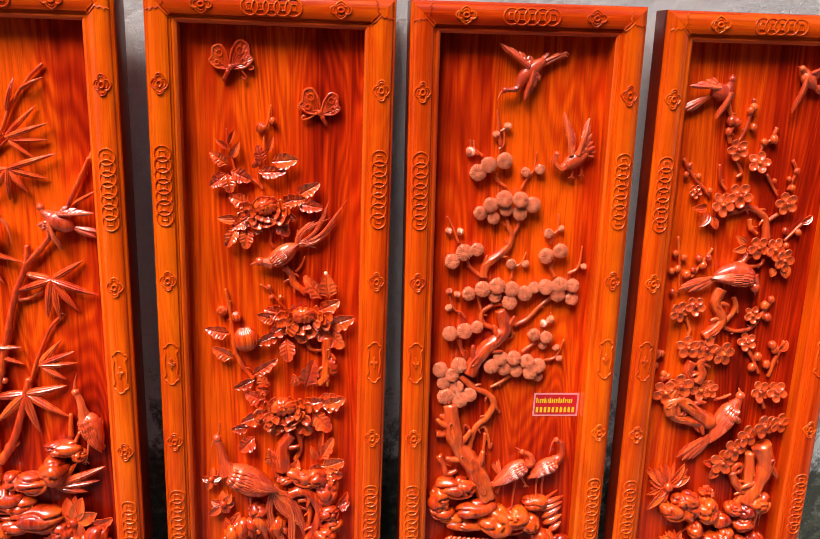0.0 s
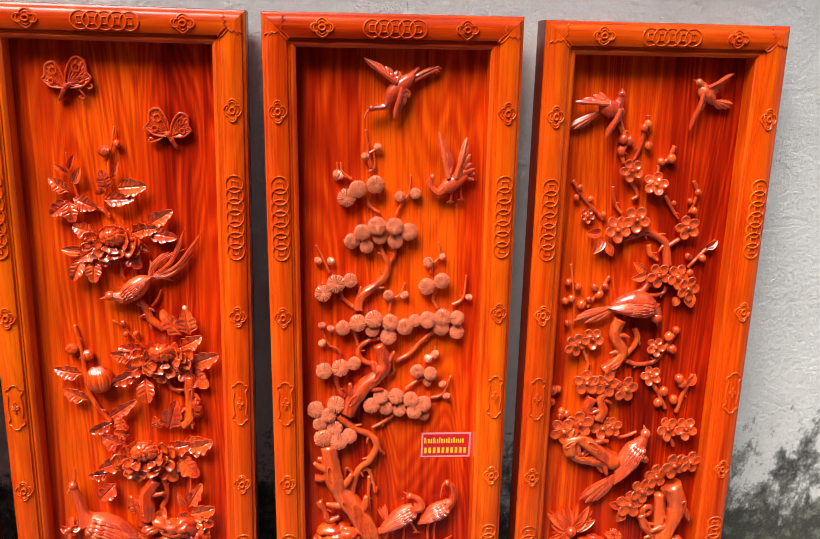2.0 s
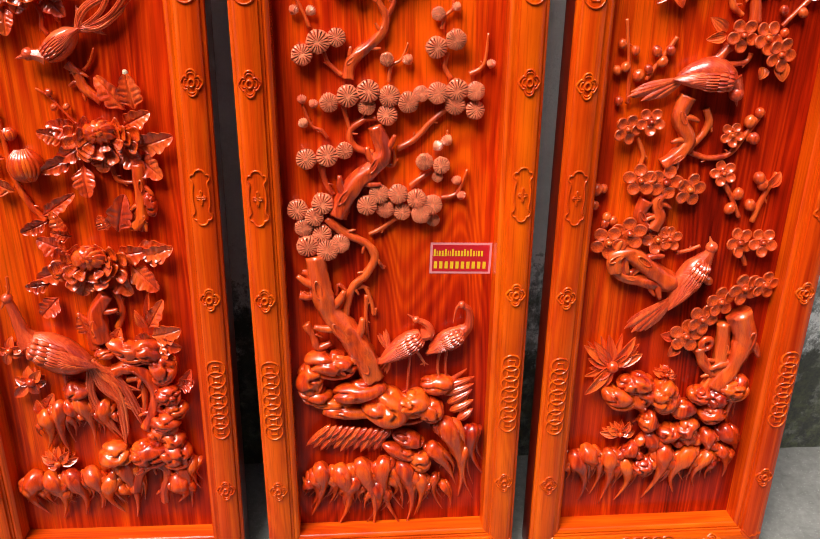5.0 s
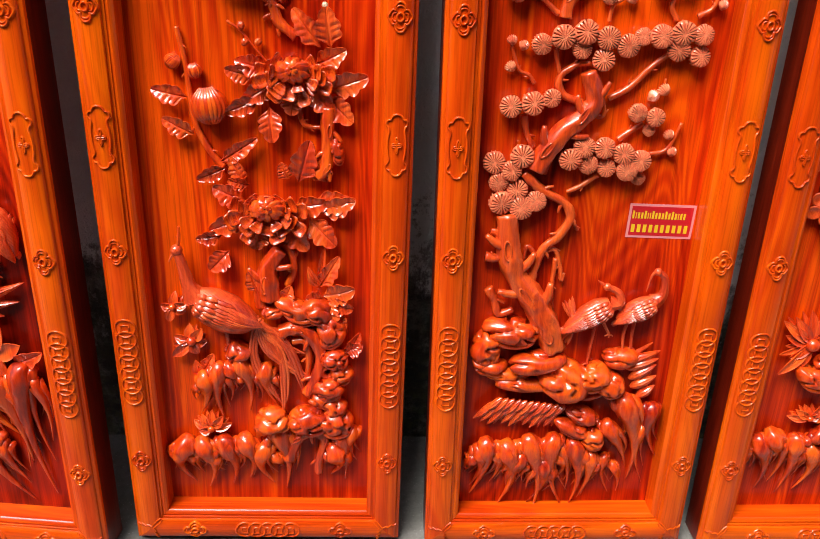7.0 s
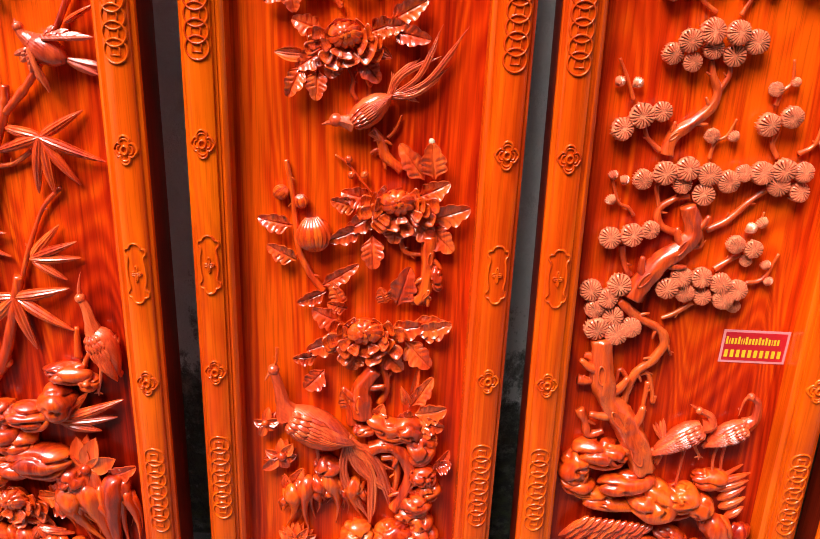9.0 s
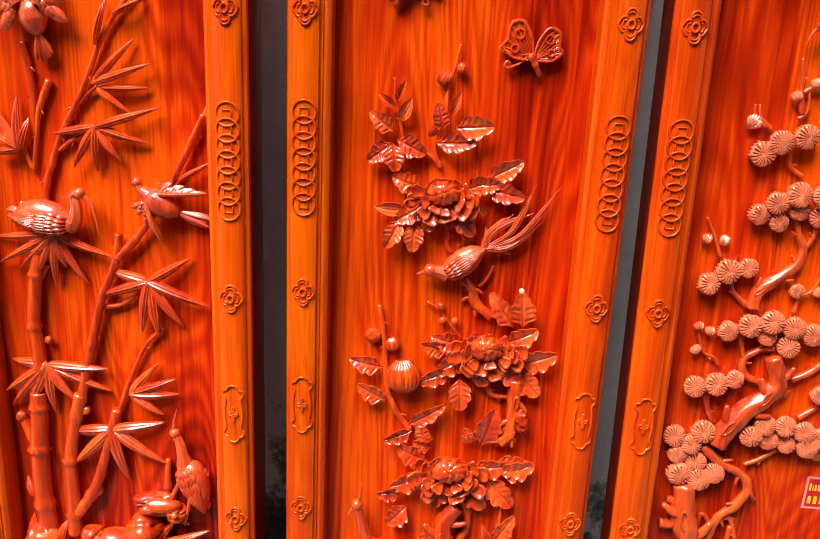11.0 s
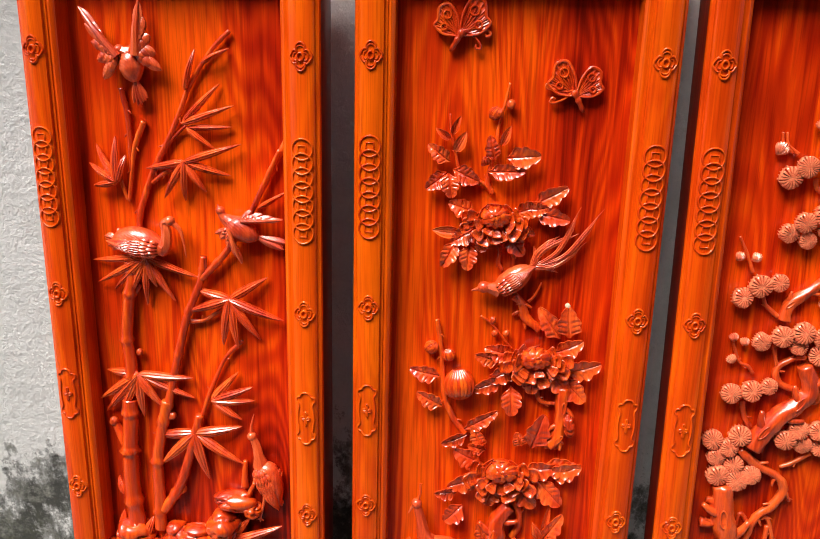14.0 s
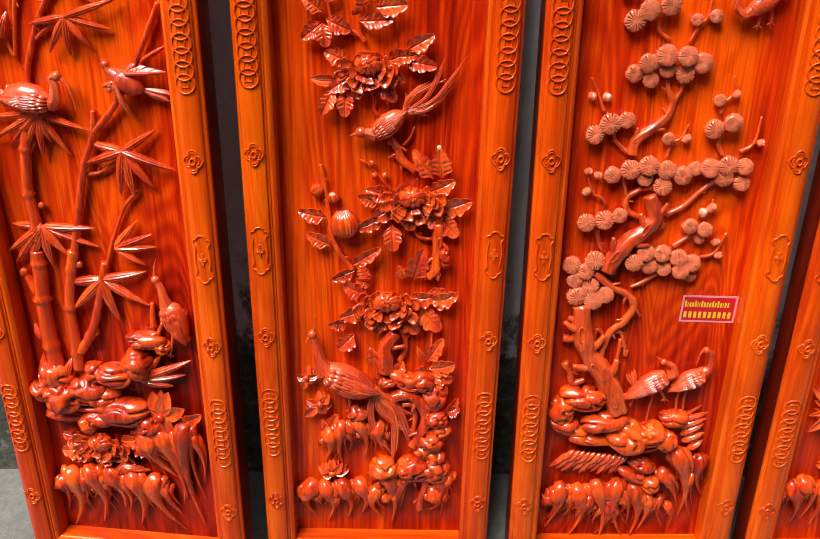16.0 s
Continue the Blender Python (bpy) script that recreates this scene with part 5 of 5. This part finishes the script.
branch([(1, 1145), (-31, 1128), (-51, 1112)], 3.5, 3.5)
branch([(-94, 1259), (-87, 1226), (-85, 1189), (-86, 1130)], 5.3, 3.5)
branch([(-59, 1209), (-77, 1169), (-85, 1130), (-94, 1080)], 5.1, 2.6)
branch([(-106, 1114), (-96, 1082)], 3.5, 2.6)
fan((-108, 1112), [(-144, 1170), (-155, 1140), (-110, 1184), (-151, 1104), (-94, 1155)], 13.7)
branch([(177, 1195), (154, 1152), (137, 1118), (117, 1081)], 5.6, 3.2)
fan((128, 1083), [(175, 1111)], 9.4)
bird("ibis", [(-118, 1016), (-95, 1021), (-65, 1018), (-35, 1009)], 23.0, [(-26, 1016), (-23, 1037), (-27, 1051)], (-16, 1056), [(-1, 1043), (5, 1023), (8, 997)], (), [(-135, 1023), (-131, 1006), (-123, 999), (-107, 1037)], 14.7, (), 22, True, 8.3)
fan((-66, 990), [(-167, 977), (-159, 939), (-132, 928), (-100, 923), (-74, 905), (-53, 939), (-24, 915), (21, 961)], 14.3)
bird("swallow", [(128, 1036), (113, 1042), (95, 1051), (81, 1060)], 19.6, [(72, 1068)], (68, 1077), [(65, 1082), (64, 1087)], [((83, 1050), (101, 993), (58, 1040), 6, 10.6), ((104, 1064), (170, 1068), (117, 1081), 5, 9.8)], [(175, 1029), (169, 1018), (157, 1021)], 11.4, (), 18, False, 7.3)
bamboo([(-98, 979), (-97, 950), (-104, 919), (-114, 847), (-110, 794), (-115, 750)], 9.3, 11.3, 4)
branch([(-102, 917), (-85, 940)], 7.4, 4.2)
bamboo([(32, 997), (24, 955), (-2, 894), (-20, 831), (-40, 754), (-55, 688)], 5.9, 7.9, 4)
bamboo([(27, 960), (71, 1008), (113, 1072), (138, 1122), (164, 1175)], 6.4, 3.4, 3)
branch([(7, 695), (30, 758), (60, 822), (91, 855)], 4.1, 2.9)
branch([(-9, 881), (23, 885), (56, 907)], 4.5, 3.5)
fan((75, 929), [(10, 941), (-2, 901), (57, 844), (85, 843), (122, 860), (164, 898), (137, 968)], 17.5)
fan((-96, 781), [(-159, 780), (-173, 726), (-167, 699), (-137, 695), (-95, 696), (-55, 721), (-1, 742), (0, 781)], 18.3)
fan((36, 746), [(81, 798), (107, 775), (109, 748), (86, 713)], 17.5)
buds(7.1, (-27, 801), (-113, 818), (-94, 819), (-41, 706))
bamboo([(-117, 730), (-119, 688), (-124, 631), (-126, 556), (-120, 482)], 12.8, 15.7, 3, 13)
branch([(-133, 640), (-153, 683)], 9.8, 5.5)
fan((-139, 542), [(-154, 573)], 16.0)
bamboo([(-48, 734), (-62, 674), (-73, 616), (-74, 537), (-76, 479)], 9.5, 11.3, 3, 13)
bamboo([(11, 714), (-12, 635), (-35, 569), (-67, 519)], 7.3, 10.2, 2, 13)
fan((1, 680), [(-82, 666), (-68, 609), (20, 589), (85, 629), (84, 697)], 20.7)
buds(8.3, (-45, 705), (-78, 618), (-31, 563), (-153, 683))
bird("heron", [(148, 560), (140, 591), (129, 618), (119, 632)], 22.4, [(117, 650), (113, 671)], (106, 688), [(106, 708), (111, 730)], (), [(155, 555), (152, 629), (155, 604)], 11.2, [[(124, 580), (120, 552), (113, 524)]], 15, True, 8.1)
branch([(85, 581), (88, 633)], 7.5, 3.7)
branch([(91, 562), (103, 591)], 6.1, 3.7)
boulder((-159, 430), 19.4, 23.3, 16)
boulder((-124, 465), 28.3, 25.7, 14, 20)
boulder((-116, 419), 34.8, 30.8, 18)
boulder((-62, 441), 35.8, 23.4, 20)
boulder((-32, 422), 29.8, 19.9, 16)
boulder((-3, 478), 37.5, 22.0, 22)
boulder((-41, 481), 18.3, 18.3, 18)
boulder((48, 507), 26.3, 27.5, 20)
boulder((68, 558), 36.8, 15.9, 16)
boulder((100, 544), 15.9, 13.5, 14)
boulder((3, 394), 51.4, 26.4, 20)
boulder((-122, 370), 39.6, 11.9, 14)
boulder((-56, 365), 37.5, 15.0, 14)
boulder((-74, 355), 17.7, 17.7, 18)
boulder((53, 360), 23.2, 23.2, 16)
hollow((-70, 395), 32.0, 9.3, 20)
hollow((13, 364), 18.4, 10.5, 20)
fan((-149, 453), [(-149, 505), (-162, 465)], 19.8, 18)
fan((-103, 464), [(-92, 498)], 17.0, 20)
fan((46, 468), [(93, 519), (153, 514), (137, 477), (111, 452), (86, 472)], 20.9, 18)
lily((80, 382), [(67, 438), (102, 441), (37, 394), (131, 403), (54, 337), (100, 345)], 32.2, 22, 9.0)
peony((-54, 302), 52.5, 12)
leaf((-90, 283), (-140, 277), 25.1, 10, 12)
leaf((-90, 301), (-127, 301), 20.5, 10, 12)
leaf((5, 320), (50, 343), 22.5, 10, 12)
leaf((2, 299), (47, 296), 23.3, 10, 12)
leaf((112, 365), (156, 386), 22.1, 10, 12)
hollow((-24, 271), 20.7, 9.6, 18)
fan((-17, 253), [(-52, 205), (-37, 214), (4, 217), (26, 246), (37, 236)], 18.3, 20)
drips(40.1, ((-128, 216), (-144, 93)), ((-87, 224), (-81, 108)), ((-42, 224), (-31, 145)), ((4, 217), (3, 105)), ((46, 211), (83, 102)))
drips(28.3, ((-156, 198), (-154, 156)), ((38, 198), (28, 159)), ((-106, 199), (-116, 136)))
drips(38.9, ((47, 321), (81, 237)), ((79, 328), (107, 190)), ((123, 347), (133, 139)))

# the plum panel
HOST = plum_panel
bird("swallow", [(-116, 1324), (-106, 1329), (-93, 1331), (-82, 1337)], 19.7, [(-78, 1347)], (-76, 1357), [(-76, 1362), (-75, 1368)], [((-103, 1339), (-166, 1342), (-120, 1360), 4, 11.6), ((-79, 1330), (-101, 1276), (-68, 1319), 5, 13.9)], [(-174, 1292), (-163, 1290), (-158, 1299)], 15.0, (), 16, False, 8.1)
bird("swallow", [(113, 1342), (103, 1353), (92, 1364), (85, 1375)], 14.7, [(81, 1379)], (76, 1382), [(71, 1384), (65, 1386)], [((94, 1372), (145, 1399), (116, 1362), 5, 10.2), ((86, 1363), (68, 1291), (98, 1344), 4, 11.3)], [(154, 1341), (147, 1334), (132, 1333)], 12.4, (), 15, False, 6.8)
branch([(-74, 1314), (-63, 1286), (-51, 1267), (-61, 1247), (-56, 1224)], 5.2, 4.6)
branch([(-14, 1318), (-18, 1289), (-26, 1253), (-36, 1230)], 4.6, 4.1)
buds(10.2, (-21, 1294), (-61, 1272), (-64, 1249), (-9, 1259), (-49, 1269))
branch([(46, 1259), (36, 1234), (20, 1222), (15, 1202)], 4.6, 3.5)
buds(9.7, (20, 1228), (41, 1234), (-14, 1301))
plum((-42, 1212), 22.1)
plum((10, 1185), 23.1)
plum((-61, 1094), 26.7)
plum((-23, 1114), 26.1)
plum((86, 1097), 24.1)
plum((35, 998), 24.9)
plum((75, 994), 25.7)
plum((101, 969), 25.7)
plum((-130, 852), 23.7)
plum((-93, 864), 22.0)
plum((47, 840), 19.4, 12)
plum((-122, 1120), 14.6, 9)
leaf((-91, 1087), (-123, 1085), 14.1, 10, 14, "plain")
leaf((-85, 1075), (-106, 1044), 15.2, 10, 14, "plain")
leaf((-79, 1065), (-65, 1038), 13.0, 10, 14, "plain")
leaf((11, 1003), (-19, 1024), 14.9, 12, 16, "plain")
leaf((11, 998), (-21, 991), 13.0, 12, 16, "plain")
leaf((104, 958), (115, 926), 17.9, 10, 14, "plain")
branch([(-39, 1073), (-16, 1078), (1, 1086), (27, 1078), (48, 1061), (56, 1015)], 4.7, 9.5)
branch([(53, 1056), (77, 1072)], 4.9, 3.9)
branch([(-37, 1188), (-21, 1162), (-32, 1152)], 3.8, 3.8)
branch([(-156, 1191), (-130, 1155), (-86, 1111)], 3.6, 4.5)
buds(7.6, (-141, 1177), (-118, 1154), (-147, 1157), (-89, 1123))
branch([(-73, 1179), (-67, 1145), (-50, 1124)], 3.7, 3.7)
branch([(93, 1190), (104, 1164), (91, 1124)], 3.8, 3.3)
buds(7.3, (104, 1167), (89, 1149), (99, 1130), (55, 1145))
branch([(37, 1159), (61, 1124), (69, 1113)], 3.7, 2.8)
branch([(155, 1067), (130, 1043), (101, 1011)], 4.4, 3.9)
leaf((134, 1052), (156, 1069), 11.7, 10, 12, "plain")
buds(9.7, (98, 1035), (129, 1031), (105, 1001))
branch([(13, 1060), (18, 1040), (34, 1027)], 5.8, 4.9)
bird("perched_bird", [(-59, 932), (-29, 939), (1, 941), (30, 930)], 24.9, [(38, 917)], (38, 909), [(40, 900), (43, 889)], (), [(-136, 903), (-112, 897), (-125, 911), (-90, 900)], 16.9, (), 18, True, 12.0)
branch([(22, 980), (4, 961), (-16, 956)], 8.8, 6.8)
branch([(59, 970), (52, 956), (25, 952)], 4.0, 4.0)
leaf((81, 949), (78, 929), 12.6, 10, 12, "plain")
branch([(-147, 1021), (-141, 984), (-135, 944), (-131, 891)], 2.9, 3.4)
buds(9.7, (-151, 984), (-129, 974), (-155, 944), (-142, 949), (-120, 936), (-105, 946), (-147, 896))
branch([(-64, 994), (-84, 963), (-106, 928)], 4.1, 4.1)
buds(9.0, (-95, 973), (-73, 974), (-84, 957))
branch([(-36, 904), (-46, 870), (-25, 832), (-43, 806), (-63, 791)], 13.7, 11.6, 14, "trunk")
branch([(0, 882), (8, 858), (-6, 832), (-26, 816)], 5.9, 6.5)
branch([(96, 879), (73, 840), (50, 807), (14, 801), (-17, 811)], 5.0, 5.0)
buds(10.0, (75, 862), (86, 834), (89, 876))
plum((-98, 767), 26.5)
plum((-56, 764), 27.6, 20)
plum((-12, 750), 27.3)
plum((-140, 658), 28.5)
plum((-107, 675), 28.5, 20)
plum((-54, 661), 25.5, 14)
plum((-32, 660), 21.6, 12)
plum((91, 654), 25.7)
plum((132, 653), 24.4)
plum((113, 568), 29.8, 20)
plum((152, 572), 24.9, 16)
plum((78, 540), 28.0, 14)
plum((47, 508), 28.6, 18)
plum((23, 474), 29.8, 16)
plum((45, 775), 21.0, 9)
buds(10.2, (-156, 751), (-167, 749), (-168, 722), (-145, 701), (-147, 689), (-134, 694), (51, 579))
branch([(-108, 837), (-95, 808), (-97, 792)], 4.5, 4.5)
branch([(-52, 744), (-64, 727), (-57, 703), (-66, 680)], 10.2, 12.5, 14, "trunk")
branch([(-81, 731), (-90, 704), (-74, 680)], 12.5, 10.2, 12, "trunk")
branch([(-120, 603), (-124, 628), (-105, 638), (-79, 623), (-40, 593), (-15, 576)], 14.2, 17.8, 16, "trunk")
branch([(-120, 606), (-96, 590), (-58, 582), (-21, 574)], 10.4, 12.7, 14, "trunk")
hollow((-99, 620), 13.0, 20.1, 20)
bird("perched_bird", [(-15, 541), (0, 572), (16, 602), (32, 624)], 23.6, [(37, 636)], (40, 648), [(38, 657), (34, 668)], (), [(-92, 492), (-78, 484), (-63, 485), (-52, 494)], 22.4, (), 20, True, 10.6)
branch([(-15, 632), (8, 637), (27, 645)], 4.3, 3.0)
branch([(52, 756), (69, 730), (87, 696)], 4.7, 4.1)
branch([(141, 774), (123, 731), (111, 687)], 5.3, 4.7)
leaf((128, 751), (143, 777), 14.4, 10, 12, "plain")
buds(10.5, (77, 739), (67, 713), (101, 719), (117, 755), (109, 766))
branch([(104, 630), (114, 607)], 5.0, 5.0)
branch([(113, 519), (133, 469), (121, 416), (94, 363)], 21.5, 17.7, 16, "trunk")
branch([(92, 497), (97, 444), (94, 391), (71, 351)], 13.7, 11.2, 12, "trunk")
branch([(134, 462), (152, 462)], 8.9, 6.4)
branch([(52, 447), (64, 420), (88, 391)], 11.2, 8.7, 14)
hollow((65, 456), 10.2, 11.4, 16)
leaf((6, 472), (-21, 475), 15.8, 10, 12, "plain")
leaf((13, 456), (-1, 430), 16.5, 10, 12, "plain")
lily((-106, 416), [(-160, 457), (-143, 466), (-116, 477), (-69, 473), (-50, 436), (-70, 442), (-122, 364), (-150, 356), (-150, 429), (-137, 388)], 18.4, 20, 11.9)
boulder((-89, 354), 34.1, 20.4, 20, 20)
drip((-52, 342), (-42, 293), 32.3, 16)
boulder((-60, 384), 26.8, 18.7, 20)
boulder((-40, 363), 19.3, 28.4, 16)
boulder((-4, 354), 27.9, 31.3, 18)
boulder((-23, 299), 18.1, 20.4, 16)
lily((-1, 395), [(-26, 401), (-17, 408), (-7, 413), (7, 406), (21, 386), (15, 395)], 13.7, 20, 4.6)
lily((-72, 265), [(-110, 266), (-99, 281), (-84, 290), (-55, 290), (-42, 265), (-57, 271)], 15.0, 16, 5.8)
boulder((17, 270), 19.1, 16.7, 18)
boulder((53, 279), 21.5, 19.1, 18)
boulder((66, 352), 23.2, 16.6, 18)
boulder((100, 343), 21.0, 17.5, 18)
boulder((97, 309), 23.8, 17.9, 16)
boulder((40, 319), 24.5, 16.3, 14)
boulder((128, 364), 28.6, 22.8, 16)
drip((140, 369), (137, 277), 26.3, 16)
drips(32.3, ((-154, 213), (-133, 123)), ((-131, 225), (-130, 173)), ((-90, 215), (-90, 115)), ((-55, 198), (-57, 118)), ((-50, 230), (-54, 204)))
drips(33.5, ((16, 215), (0, 123)), ((61, 215), (50, 132)), ((-13, 255), (-18, 203)), ((97, 253), (86, 201)))
drips(28.7, ((102, 208), (92, 141)), ((132, 220), (151, 160)), ((134, 265), (162, 213)), ((59, 253), (47, 228)))
boulder((-22, 194), 20.4, 17.9, 16)
buds(6.9, (85, 361), (98, 367), (119, 355), (131, 348))
leaf((93, 352), (82, 379), 15.2, 18, 20, "plain")
leaf((115, 352), (115, 384), 15.6, 18, 20, "plain")

# ---- the sticker on the pine panel ----


def plain(name, colour, rough=0.4):
    m, tree, bsdf = material(name)
    n = node(tree, "ShaderNodeTexNoise", Scale=60.0, Detail=3.0)
    tree.links.new(mix(tree, "MULTIPLY", 0.25, colour, ramp(tree, n.outputs["Fac"], [(0.3, (0.7, 0.7, 0.7)), (0.6, (1, 1, 1))])), bsdf.inputs["Base Color"])
    bsdf.inputs["Roughness"].default_value = rough
    return m


def flat_box(x0, x1, z0, z1, y0, y1):
    bm = bmesh.new()
    box(bm, (x0 / 1000, y0 / 1000, z0 / 1000), (x1 / 1000, y1 / 1000, z1 / 1000))
    return bm


sticker_pink, sticker_red, sticker_yellow = plain("sticker_border", (0.8, 0.27, 0.27)), plain("sticker_red", (0.55, 0.012, 0.02)), plain("sticker_yellow", (0.8, 0.52, 0.02))
sticker = tagged(new("sticker"), "red shop sticker with a pink border and yellow bars", "sticker")
sticker.matrix_basis = pine_panel.matrix_basis @ pose(0.121, DEEP_IN - 0.0002, 0.619, 0, 1.6, 0)
part("backing", flat_box(-53, 53, -28.5, 28.5, -0.4, 0), sticker_pink, sticker, "pink border", False)
part("field", flat_box(-49, 49, -24.5, 24.5, -0.6, -0.3), sticker_red, sticker, "red field", False)
x = -47.0
for k in range(18):
    w = 1.5 if k in (1, 5, 6, 15) else 3.2
    part("bar", flat_box(x, x + w, 4, 17 if k in (0, 4, 7, 11, 13) else 14, -0.8, -0.5), sticker_yellow, sticker, "yellow bar", False)
    x += w + 2.0
for k in range(10):
    part("bar", flat_box(-46 + 9.4 * k, -46 + 9.4 * k + 5.6, -19, -6, -0.8, -0.5), sticker_yellow, sticker, "yellow bar", False)
